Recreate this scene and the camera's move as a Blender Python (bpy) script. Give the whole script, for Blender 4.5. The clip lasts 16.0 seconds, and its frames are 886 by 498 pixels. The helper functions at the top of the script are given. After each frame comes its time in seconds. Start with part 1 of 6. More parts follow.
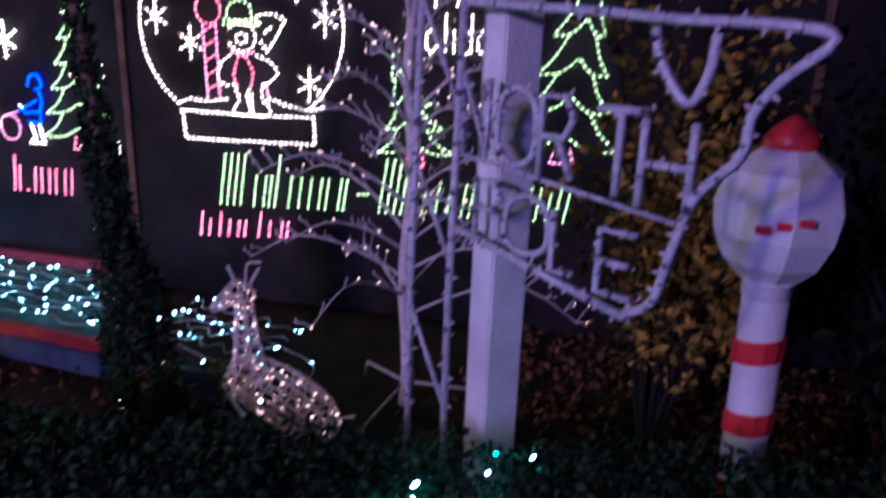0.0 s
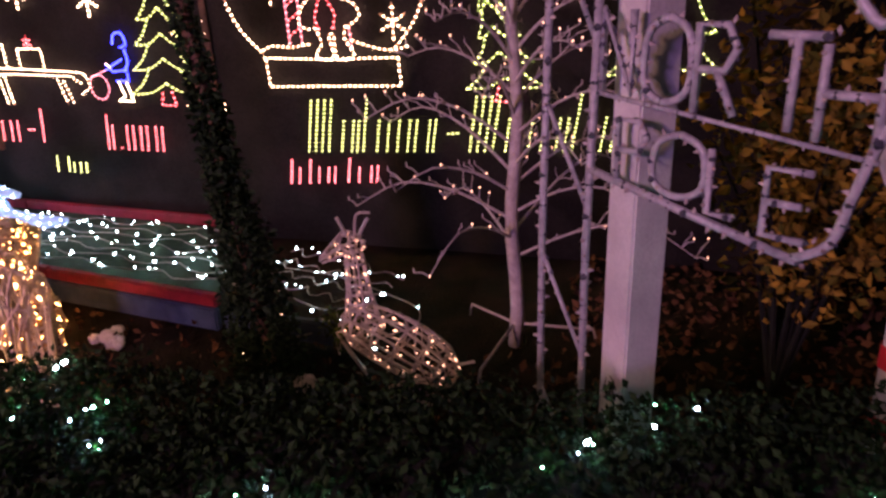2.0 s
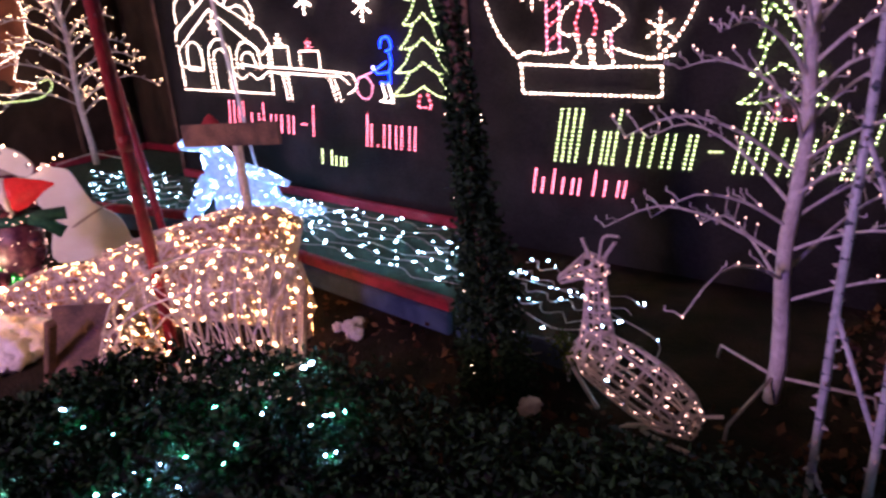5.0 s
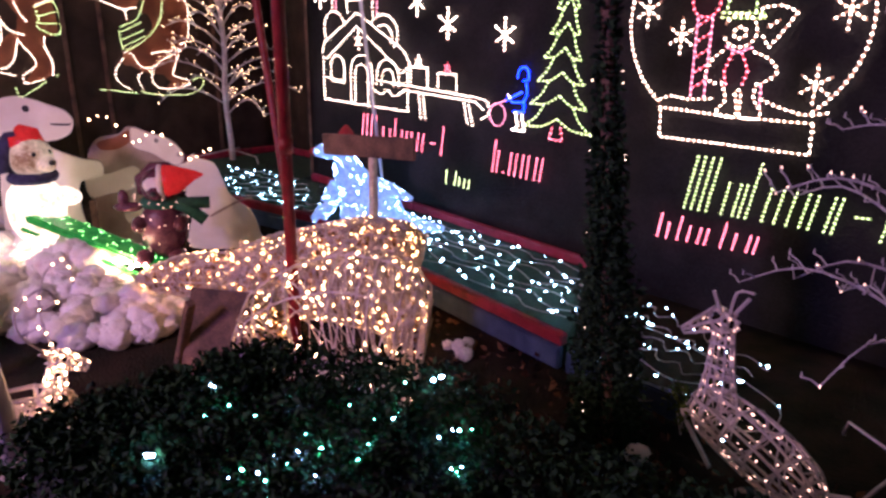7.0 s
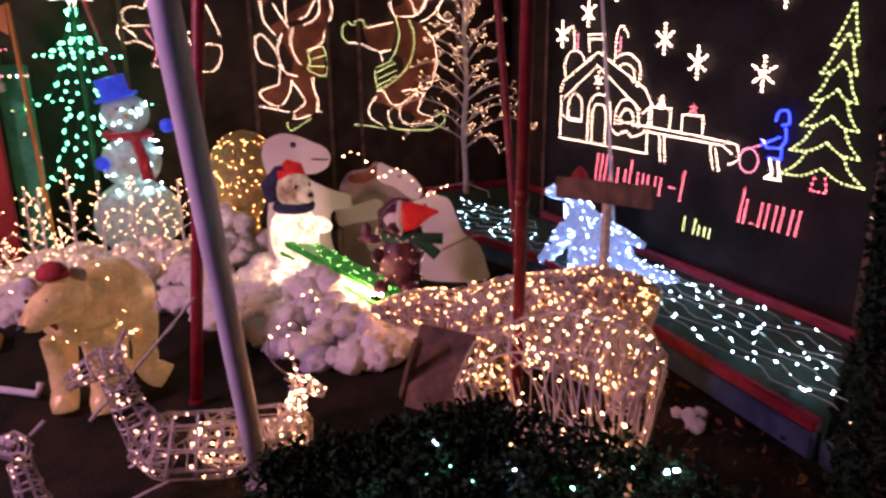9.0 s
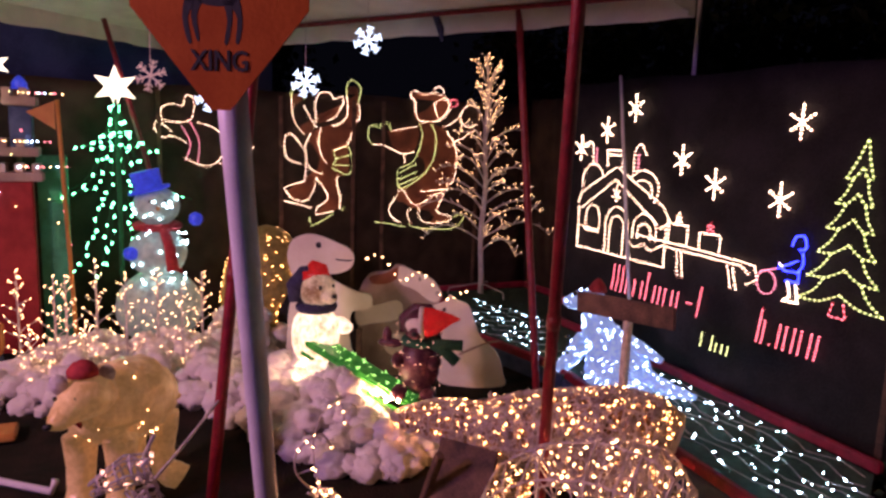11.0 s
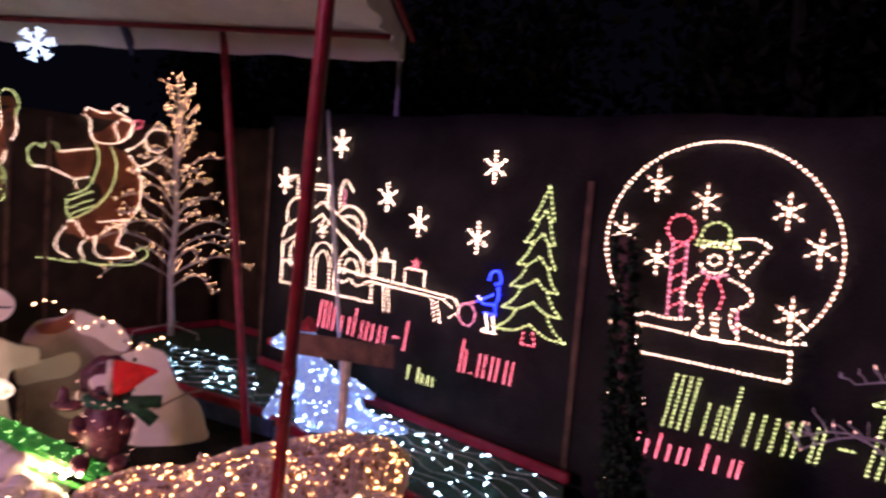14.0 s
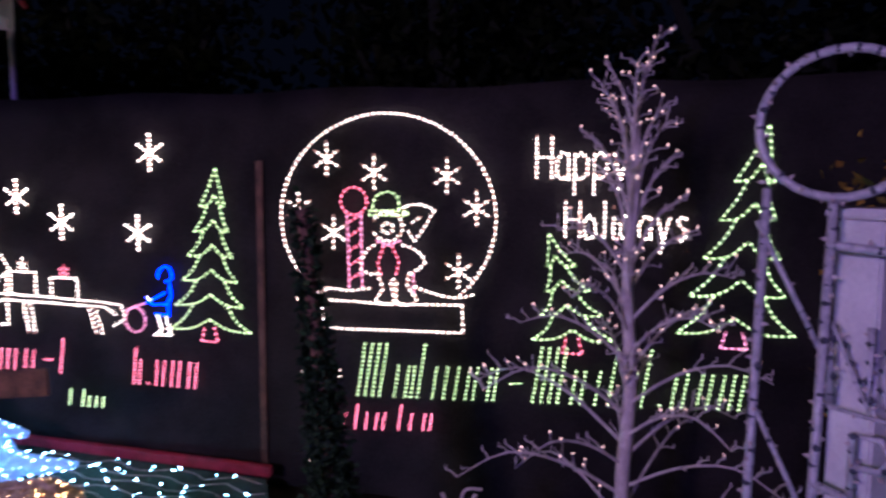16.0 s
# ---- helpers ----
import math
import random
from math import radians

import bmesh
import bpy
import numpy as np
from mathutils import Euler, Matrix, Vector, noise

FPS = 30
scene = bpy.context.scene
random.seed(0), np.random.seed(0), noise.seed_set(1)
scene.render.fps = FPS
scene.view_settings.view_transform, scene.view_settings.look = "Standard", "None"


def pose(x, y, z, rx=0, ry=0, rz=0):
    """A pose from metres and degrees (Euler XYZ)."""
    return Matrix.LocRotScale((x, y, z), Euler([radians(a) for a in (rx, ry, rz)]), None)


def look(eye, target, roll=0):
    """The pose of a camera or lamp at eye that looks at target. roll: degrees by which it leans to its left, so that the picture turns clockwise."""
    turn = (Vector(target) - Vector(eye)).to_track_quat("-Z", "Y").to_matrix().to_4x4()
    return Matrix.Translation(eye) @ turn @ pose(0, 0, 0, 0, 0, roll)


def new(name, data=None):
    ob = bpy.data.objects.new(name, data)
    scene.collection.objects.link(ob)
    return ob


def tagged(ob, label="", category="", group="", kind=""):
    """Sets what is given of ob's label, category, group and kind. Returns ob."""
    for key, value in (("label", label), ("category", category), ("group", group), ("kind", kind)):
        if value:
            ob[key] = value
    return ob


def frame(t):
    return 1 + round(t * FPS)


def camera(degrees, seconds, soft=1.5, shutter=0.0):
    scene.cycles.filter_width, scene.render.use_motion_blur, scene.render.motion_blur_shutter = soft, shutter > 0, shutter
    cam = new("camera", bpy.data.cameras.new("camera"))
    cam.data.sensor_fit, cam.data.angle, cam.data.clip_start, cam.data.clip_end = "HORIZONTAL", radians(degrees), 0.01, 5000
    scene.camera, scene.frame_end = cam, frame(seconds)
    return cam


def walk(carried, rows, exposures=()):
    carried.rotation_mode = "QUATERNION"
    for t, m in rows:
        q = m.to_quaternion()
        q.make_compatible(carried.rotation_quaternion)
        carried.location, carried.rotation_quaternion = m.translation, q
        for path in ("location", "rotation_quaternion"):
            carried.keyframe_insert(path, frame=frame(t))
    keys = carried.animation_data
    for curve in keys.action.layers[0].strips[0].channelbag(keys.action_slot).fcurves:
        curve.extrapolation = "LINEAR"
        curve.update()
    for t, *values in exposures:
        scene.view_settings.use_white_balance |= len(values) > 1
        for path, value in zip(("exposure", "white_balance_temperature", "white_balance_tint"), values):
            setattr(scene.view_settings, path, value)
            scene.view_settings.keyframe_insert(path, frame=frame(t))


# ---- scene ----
cam = camera(64.5, 16.0, 2.6, 0.5)
PATH = [
    (0, (2.504, 0.614, 1.488), (2.089, 2.49, 0.933), 2.1),
    (0.5, (2.402, 0.612, 1.465), (1.921, 2.399, 0.706), -0.2),
    (1, (2.318, 0.585, 1.497), (1.814, 2.354, 0.713), -1.6),
    (1.5, (2.237, 0.466, 1.542), (1.757, 2.254, 0.787), -1.9),
    (2, (2.287, 0.634, 1.52), (1.724, 2.403, 0.778), -2.5),
    (2.5, (2.286, 0.709, 1.516), (1.655, 2.454, 0.769), -3.6),
    (3, (2.265, 0.738, 1.52), (1.522, 2.444, 0.786), -4.1),
    (3.5, (2.243, 0.748, 1.526), (1.401, 2.416, 0.813), -4.3),
    (4, (2.207, 0.764, 1.519), (1.282, 2.387, 0.804), -4.0),
    (4.5, (2.174, 0.77, 1.537), (1.15, 2.331, 0.819), -3.9),
    (5, (2.153, 0.759, 1.544), (1.023, 2.249, 0.834), -3.7),
    (7.5, (2.056, 0.609, 1.579), (0.655, 1.907, 0.985), 1.3),
    (8, (2.022, 0.588, 1.605), (0.537, 1.813, 1.061), 1.2),
    (8.5, (1.975, 0.664, 1.606), (0.349, 1.672, 1.024), 0.4),
    (9, (1.967, 0.676, 1.631), (0.24, 1.516, 1.071), -0.5),
    (9.5, (1.982, 0.681, 1.651), (0.215, 1.455, 1.122), -0.1),
    (10, (1.973, 0.661, 1.687), (0.158, 1.392, 1.274), 0.4),
    (12.5, (1.87, 0.436, 1.848), (0.176, 1.462, 1.567), 3.2),
    (13, (1.8, 0.468, 1.825), (0.141, 1.543, 1.516), 4.2),
    (13.5, (1.724, 0.545, 1.822), (0.232, 1.851, 1.56), 4.7),
    (14, (1.685, 0.527, 1.786), (0.428, 2.071, 1.604), 4.6),
    (14.5, (1.673, 0.523, 1.755), (0.618, 2.215, 1.606), 3.6),
    (15, (1.643, 0.475, 1.787), (0.873, 2.315, 1.636), 2.2),
    (15.5, (1.632, 0.562, 1.767), (0.981, 2.444, 1.584), 0.8),
    (16, (1.618, 0.634, 1.734), (1.171, 2.575, 1.555), 0.2),
]
walk(cam, [(t, look(eye, target, roll)) for t, eye, target, roll in PATH],
     [(0, 0.9, 4250, 8), (0.6, 0.85, 4700, 10), (1.4, 0.5, 6600, 22), (2.0, 0.9, 7300, 22), (2.6, 0.75, 7100, 24), (3.0, 0.5, 6500, 22), (3.4, 0.5, 5200, 14), (3.8, 0.6, 4900, 12),
      (4.4, 0.8, 5100, 16), (5.0, 1.1, 5400, 20), (7.5, 0.8, 5300, 18), (8.2, 0.75, 5200, 18), (9.0, 0.4, 6200, 28), (9.5, 0.35, 6600, 30), (10.0, 0.4, 6800, 34), (12.5, 0.15, 6000, 22),
      (13.0, 0.3, 6300, 30), (13.5, 0.35, 5300, 20), (14.0, 0.3, 6000, 30), (14.5, 0.25, 6000, 30), (15.5, 0.35, 5000, 18), (16, 0.5, 4650, 12)])

# ---- world and large lights ----
G = -0.12          # ground level
world = bpy.data.worlds.new("night_sky")
scene.world = world
world.use_nodes = True
world.node_tree.nodes["Background"].inputs[0].default_value = (0.10, 0.11, 0.2, 1)
world.node_tree.nodes["Background"].inputs[1].default_value = 0.012
scene.view_settings.exposure = 0.0


def lamp(name, kind, m, energy, color, size=0.5):
    data = bpy.data.lights.new(name, kind)
    data.energy, data.color = energy, color
    if kind == "AREA":
        data.size = size
    else:
        data.shadow_soft_size = size
    ob = new(name, data)
    ob.matrix_world = m
    return ob


# the colour-changing floodlight of the display and an unseen warm fill added to brighten the bears, both by the path
# behind the camera
lamp("floodlight", "AREA", look((0.0, -3.0, 2.6), (0.7, 3.0, 0.5)), 60, (0.6, 0.3, 1.0), 0.5)
lamp("warm_fill", "AREA", look((-0.6, -3.0, 3.0), (-1.9, 2.2, 0.4)), 88, (1.0, 0.55, 0.42), 0.5)


# ---- materials ----
def nodes_of(name):
    m = bpy.data.materials.new(name)
    m.use_nodes = True
    return m, m.node_tree.nodes, m.node_tree.links, m.node_tree.nodes["Principled BSDF"]


def rgba(c):
    return (c[0], c[1], c[2], 1)


def surface(name, a, b, rough=0.6, scale=12.0, bump=0.2, metal=0.0, fine=90.0, glow=0.0, glow_colour=None, spec=0.5):
    """Two tones mixed by a coarse and a fine noise, with a fine relief."""
    m, n, l, p = nodes_of(name)
    co = n.new("ShaderNodeTexCoord")
    big, small = n.new("ShaderNodeTexNoise"), n.new("ShaderNodeTexNoise")
    big.inputs["Scale"].default_value, small.inputs["Scale"].default_value = scale, fine
    big.inputs["Detail"].default_value = 6
    add = n.new("ShaderNodeMath")
    add.operation = "MULTIPLY_ADD"
    add.inputs[1].default_value = 0.35
    ramp = n.new("ShaderNodeValToRGB")
    ramp.color_ramp.elements[0].position, ramp.color_ramp.elements[1].position = 0.5, 0.85
    ramp.color_ramp.elements[0].color, ramp.color_ramp.elements[1].color = rgba(a), rgba(b)
    bp = n.new("ShaderNodeBump")
    bp.inputs["Strength"].default_value, bp.inputs["Distance"].default_value = bump, 0.01
    for t in (big, small):
        l.new(co.outputs["Object"], t.inputs["Vector"])
    l.new(small.outputs["Fac"], add.inputs[0])
    l.new(big.outputs["Fac"], add.inputs[2])
    l.new(add.outputs[0], ramp.inputs["Fac"])
    l.new(ramp.outputs["Color"], p.inputs["Base Color"])
    l.new(small.outputs["Fac"], bp.inputs["Height"])
    l.new(bp.outputs["Normal"], p.inputs["Normal"])
    p.inputs["Roughness"].default_value, p.inputs["Metallic"].default_value = rough, metal
    p.inputs["Specular IOR Level"].default_value = spec
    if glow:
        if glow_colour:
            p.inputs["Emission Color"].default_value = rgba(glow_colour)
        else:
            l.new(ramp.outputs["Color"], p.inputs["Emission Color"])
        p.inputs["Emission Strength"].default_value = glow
    return m


def bulb(name, c, strength):
    m, n, l, p = nodes_of(name)
    p.inputs["Base Color"].default_value = rgba(c)
    p.inputs["Emission Color"].default_value = rgba(c)
    p.inputs["Emission Strength"].default_value = strength
    p.inputs["Roughness"].default_value = 0.3
    return m


def leafy(name, a, b):
    m, n, l, p = nodes_of(name)
    geo, ramp = n.new("ShaderNodeNewGeometry"), n.new("ShaderNodeValToRGB")
    ramp.color_ramp.elements[0].color, ramp.color_ramp.elements[1].color = rgba(a), rgba(b)
    l.new(geo.outputs["Random Per Island"], ramp.inputs["Fac"])
    l.new(ramp.outputs["Color"], p.inputs["Base Color"])
    p.inputs["Roughness"].default_value = 0.6
    p.inputs["Specular IOR Level"].default_value = 0.08
    return m


L_WARM = bulb("warm_white_bulb", (1.0, 0.52, 0.22), 15)
L_ROPE = bulb("cream_rope_light", (1.0, 0.72, 0.47), 12)
L_GREEN = bulb("lime_rope_light", (0.95, 1.0, 0.36), 4.0)
L_RED = bulb("red_rope_light", (1.0, 0.2, 0.24), 6)
L_PINK = bulb("pink_rope_light", (1.0, 0.32, 0.42), 4)
L_BLUE = bulb("blue_rope_light", (0.01, 0.018, 1.0), 18)
L_ICE = bulb("ice_white_bulb", (0.5, 0.9, 1.0), 24)
L_EMER = bulb("emerald_bulb", (0.1, 1.0, 0.42), 12)
L_LEAF = bulb("leaf_green_bulb", (0.35, 1.0, 0.2), 7)
L_GOLD = bulb("golden_bulb", (1.0, 0.43, 0.13), 24)
L_SPOT = bulb("bright_warm_bulb", (1.0, 0.6, 0.32), 170)
L_HTEAL = bulb("hedge_teal_bulb", (0.2, 1.0, 0.6), 80)
L_HICE = bulb("hedge_ice_bulb", (0.45, 0.72, 1.0), 110)
L_DIM = bulb("faint_warm_bulb", (1.0, 0.5, 0.34), 2.4)
L_SPARK = bulb("tiny_warm_bulb", (1.0, 0.6, 0.34), 6.0)
L_COOL = bulb("cool_blue_bulb", (0.45, 0.68, 1.0), 22)
ROPE = {L_ROPE: bulb("cream_rope", (1.0, 0.45, 0.28), 0.3), L_GREEN: bulb("lime_rope", (0.5, 0.8, 0.2), 0.14),
        L_RED: bulb("red_rope", (1.0, 0.06, 0.08), 0.35), L_PINK: bulb("pink_rope", (1.0, 0.25, 0.35), 0.6),
        L_BLUE: bulb("blue_rope", (0.05, 0.08, 1.0), 6)}

M_TARP = surface("black_tarp", (0.013, 0.012, 0.012), (0.034, 0.03, 0.03), 0.8, 2.5, 0.5, fine=60, spec=0.12)
M_PANEL = surface("dark_fence_panel", (0.022, 0.015, 0.01), (0.06, 0.038, 0.024), 0.7, 4, 0.3, spec=0.25)
M_DARKWOOD = surface("old_dark_wood", (0.06, 0.035, 0.025), (0.2, 0.11, 0.07), 0.8, 9, 0.6)
M_SOIL = surface("dark_soil_and_grass", (0.008, 0.01, 0.005), (0.034, 0.022, 0.014), 0.95, 5, 1.0, fine=70, spec=0.15)
M_TURF = surface("green_felt_lane", (0.02, 0.045, 0.035), (0.045, 0.09, 0.06), 0.95, 20, 0.6, fine=300)
M_REDPAINT = surface("red_painted_wood", (0.2, 0.008, 0.025), (0.36, 0.018, 0.05), 0.5, 14, 0.3)
M_BLUEPAINT = surface("blue_grey_painted_wood", (0.03, 0.06, 0.14), (0.07, 0.11, 0.22), 0.6, 10, 0.3)
M_REDPOLE = surface("red_wrapped_pole", (0.17, 0.008, 0.018), (0.3, 0.018, 0.03), 0.4, 18, 0.3)
M_PVC = surface("white_plastic_pipe", (0.62, 0.58, 0.62), (0.78, 0.75, 0.78), 0.4, 6, 0.1)
M_WHITEWOOD = surface("white_painted_post", (0.6, 0.6, 0.62), (0.8, 0.8, 0.8), 0.55, 7, 0.25)
M_WIRE = surface("white_coated_wire", (0.42, 0.36, 0.35), (0.64, 0.57, 0.55), 0.4, 30, 0.1)
M_VINE = surface("pale_vine_wire", (0.5, 0.4, 0.32), (0.75, 0.66, 0.55), 0.6, 30, 0.2)
M_ROPEPLASTIC = surface("unlit_clear_rope_light", (0.34, 0.35, 0.4), (0.58, 0.58, 0.62), 0.3, 40, 0.2)
M_SOCKET = surface("dark_bulb_socket", (0.04, 0.045, 0.06), (0.09, 0.1, 0.13), 0.5, 40, 0.1)
M_BARK = surface("white_wrapped_bark", (0.5, 0.45, 0.45), (0.75, 0.7, 0.7), 0.7, 25, 0.5)
M_COTTON = surface("cotton_batting_snow", (0.78, 0.71, 0.66), (0.9, 0.86, 0.82), 0.95, 9, 0.7, fine=60)
M_BROWNPLY = surface("brown_stained_plywood", (0.16, 0.05, 0.02), (0.3, 0.1, 0.04), 0.7, 5, 0.3)
M_PLYWHITE = surface("cream_painted_plywood", (0.8, 0.72, 0.6), (0.9, 0.84, 0.74), 0.6, 6, 0.2)
M_PLYGREY = surface("grey_brown_painted_plywood", (0.3, 0.22, 0.18), (0.46, 0.36, 0.3), 0.6, 6, 0.2)
M_BLACK = surface("matt_black_paint_and_shade", (0.01, 0.01, 0.01), (0.025, 0.025, 0.025), 0.6, 10, 0.1)
M_CANVAS = surface("white_canopy_canvas", (0.66, 0.6, 0.55), (0.8, 0.74, 0.68), 0.8, 5, 0.3)
M_SIGN = surface("orange_road_sign", (0.42, 0.085, 0.012), (0.52, 0.12, 0.018), 0.65, 9, 0.1, spec=0.12)
M_TINSEL = surface("cream_tinsel_fur", (0.5, 0.28, 0.1), (0.92, 0.66, 0.34), 0.3, 9, 0.7, metal=0.1, fine=38, glow=0.1, glow_colour=(1.0, 0.55, 0.2))
M_VINESKIN = surface("tangled_vine_and_tinsel", (0.1, 0.045, 0.015), (0.7, 0.4, 0.15), 0.5, 34, 1.0, fine=110)
M_GLITTER = surface("white_glitter_fabric", (0.6, 0.52, 0.5), (0.85, 0.78, 0.75), 0.4, 40, 1.0, fine=150)
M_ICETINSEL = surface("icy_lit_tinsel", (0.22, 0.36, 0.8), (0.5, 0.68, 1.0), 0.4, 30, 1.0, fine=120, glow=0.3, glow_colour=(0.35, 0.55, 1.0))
M_FURLIT = surface("lit_cream_acrylic", (0.4, 0.26, 0.14), (0.85, 0.7, 0.5), 0.35, 20, 0.8, fine=70, glow=1.6)
M_TANFUR = surface("tan_lit_acrylic", (0.22, 0.11, 0.05), (0.8, 0.6, 0.4), 0.35, 9, 0.8, fine=60, glow=0.35)
M_PLUM = surface("plum_acrylic", (0.07, 0.02, 0.035), (0.16, 0.05, 0.07), 0.25, 25, 0.5, fine=90)
M_GREENACR = surface("green_acrylic", (0.015, 0.2, 0.02), (0.06, 0.42, 0.05), 0.25, 25, 0.4, fine=80, glow=0.06, glow_colour=(0.05, 0.8, 0.12))
M_GREENCLOTH = surface("green_cloth", (0.01, 0.06, 0.03), (0.02, 0.12, 0.06), 0.8, 25, 0.4)
M_REDLIT = surface("lit_red_acrylic", (0.4, 0.008, 0.012), (0.62, 0.02, 0.02), 0.18, 20, 0.4, glow=0.16, glow_colour=(1.0, 0.04, 0.03))
M_NAVY = surface("navy_cloth", (0.02, 0.02, 0.06), (0.05, 0.05, 0.12), 0.8, 25, 0.4)
M_REDCLOTH = surface("red_felt", (0.3, 0.02, 0.03), (0.5, 0.05, 0.05), 0.85, 25, 0.4)
M_BLUELIT = surface("lit_blue_acrylic", (0.03, 0.04, 0.5), (0.06, 0.1, 0.8), 0.3, 25, 0.4, glow=0.25, glow_colour=(0.05, 0.1, 1.0))
M_NAVYTARP = surface("navy_tarp", (0.012, 0.02, 0.07), (0.03, 0.045, 0.13), 0.7, 3, 0.4, fine=60, spec=0.2)
M_SNOWMAN = surface("pale_lit_acrylic", (0.3, 0.42, 0.34), (0.5, 0.62, 0.52), 0.35, 20, 0.5, glow=0.05, glow_colour=(0.5, 0.85, 0.9))
M_RED = surface("red_castle_board", (0.3, 0.02, 0.02), (0.45, 0.04, 0.04), 0.6, 8, 0.2)
M_GREENBOARD = surface("green_castle_board", (0.02, 0.2, 0.1), (0.05, 0.35, 0.2), 0.6, 8, 0.2)
M_ORANGE = surface("orange_board", (0.5, 0.2, 0.04), (0.65, 0.3, 0.07), 0.6, 8, 0.2)
M_GOLDMESH = surface("golden_mesh_dome", (0.25, 0.2, 0.05), (0.4, 0.32, 0.1), 0.5, 25, 0.5)
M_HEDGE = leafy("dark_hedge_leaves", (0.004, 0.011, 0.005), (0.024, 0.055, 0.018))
M_GARLAND = leafy("dark_garland_needles", (0.008, 0.018, 0.01), (0.025, 0.05, 0.022))
M_YELLOWLEAF = leafy("yellow_green_leaves", (0.05, 0.07, 0.015), (0.5, 0.31, 0.05))
M_BUSH = leafy("small_bush_leaves", (0.03, 0.05, 0.01), (0.08, 0.11, 0.02))
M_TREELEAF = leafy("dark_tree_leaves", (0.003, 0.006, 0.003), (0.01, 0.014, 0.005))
M_LITTER = leafy("brown_leaf_litter", (0.06, 0.025, 0.015), (0.2, 0.1, 0.05))
# near-black stems and limbs; in the hedge it paints shade between leaves
M_CORE = surface("shaded_core_and_twigs", (0.004, 0.006, 0.004), (0.012, 0.016, 0.01), 0.9, 20, 0.5)
M_CAPSTRIPE = surface("red_gloss_stripe", (0.5, 0.02, 0.03), (0.65, 0.04, 0.05), 0.35, 12, 0.1)


# ---- mesh helpers ----
def obj(name, bm, mat, smooth=False):
    me = bpy.data.meshes.new(name)
    bm.to_mesh(me)
    bm.free()
    me.materials.append(mat)
    if smooth:
        me.polygons.foreach_set("use_smooth", [True] * len(me.polygons))
    return new(name, me)


def part(name, bm, mat, parent, label="", smooth=False, kind=""):
    ob = obj(name, bm, mat, smooth)
    ob.parent = parent
    ob.matrix_parent_inverse = parent.matrix_world.inverted()
    return tagged(ob, label, kind=kind)


def thing(name, place, label, category, group="", kind=""):
    ob = new(name)
    ob.empty_display_size = 0.05
    ob.location = place
    bpy.context.view_layer.update()
    return tagged(ob, label, category, group, kind)


def box(bm, lo, hi, m=None, bevel=0.0):
    lo, hi = Vector(lo), Vector(hi)
    r = bmesh.ops.create_cube(bm, size=1)
    vs = r["verts"]
    for v in vs:
        v.co = Vector([(lo[i] + hi[i]) / 2 + v.co[i] * (hi[i] - lo[i]) for i in range(3)])
    if bevel:
        es = list({e for v in vs for e in v.link_edges})
        vs = list({v for f in bmesh.ops.bevel(bm, geom=es, offset=bevel, segments=2, affect="EDGES")["faces"] for v in f.verts} | {v for v in vs if v.is_valid})
    if m:
        for v in vs:
            v.co = m @ v.co
    return bm


def sweep(bm, pts, radius, sides=6, closed=False):
    """A tube along points; radius is a number or one a point."""
    pts = [Vector(p) for p in pts]
    n = len(pts)
    if n < 2:
        return bm
    up, rings = None, []
    for i, p in enumerate(pts):
        a = pts[(i - 1) % n] if closed or i else p
        b = pts[(i + 1) % n] if closed or i < n - 1 else p
        d = (b - a)
        d = d.normalized() if d.length > 1e-9 else Vector((0, 0, 1))
        if up is None:
            up = d.orthogonal().normalized()
        up = up - d * up.dot(d)
        up = up.normalized() if up.length > 1e-6 else d.orthogonal().normalized()
        side = d.cross(up)
        r = radius[i] if hasattr(radius, "__len__") else radius
        rings.append([bm.verts.new(p + (up * math.cos(k * math.tau / sides) + side * math.sin(k * math.tau / sides)) * r) for k in range(sides)])
    for i in range(n if closed else n - 1):
        a, b = rings[i], rings[(i + 1) % n]
        for k in range(sides):
            bm.faces.new((a[k], a[(k + 1) % sides], b[(k + 1) % sides], b[k]))
    if not closed:
        bm.faces.new(rings[0][::-1])
        bm.faces.new(rings[-1])
    return bm


def smooth_line(pts, steps=5, closed=False):
    pts = [Vector(p) for p in pts]
    n, out = len(pts), []
    for i in range(n if closed else n - 1):
        p0 = pts[(i - 1) % n] if closed or i else pts[0]
        p1, p2 = pts[i], pts[(i + 1) % n]
        p3 = pts[(i + 2) % n] if closed or i + 2 < n else pts[-1]
        for s in range(steps):
            t = s / steps
            out.append(0.5 * (2 * p1 + (p2 - p0) * t + (2 * p0 - 5 * p1 + 4 * p2 - p3) * t * t + (3 * p1 - p0 - 3 * p2 + p3) * t ** 3))
    if not closed:
        out.append(pts[-1])
    return out


def along(pts, gap):
    """Points at even steps along a line, each with the way it runs."""
    out, left = [], gap / 2
    for a, b in zip(pts, pts[1:]):
        d = b - a
        n = d.length
        if n < 1e-9:
            continue
        s = left
        while s < n:
            out.append((a + d * (s / n), d / n))
            s += gap
        left = s - n
    return out


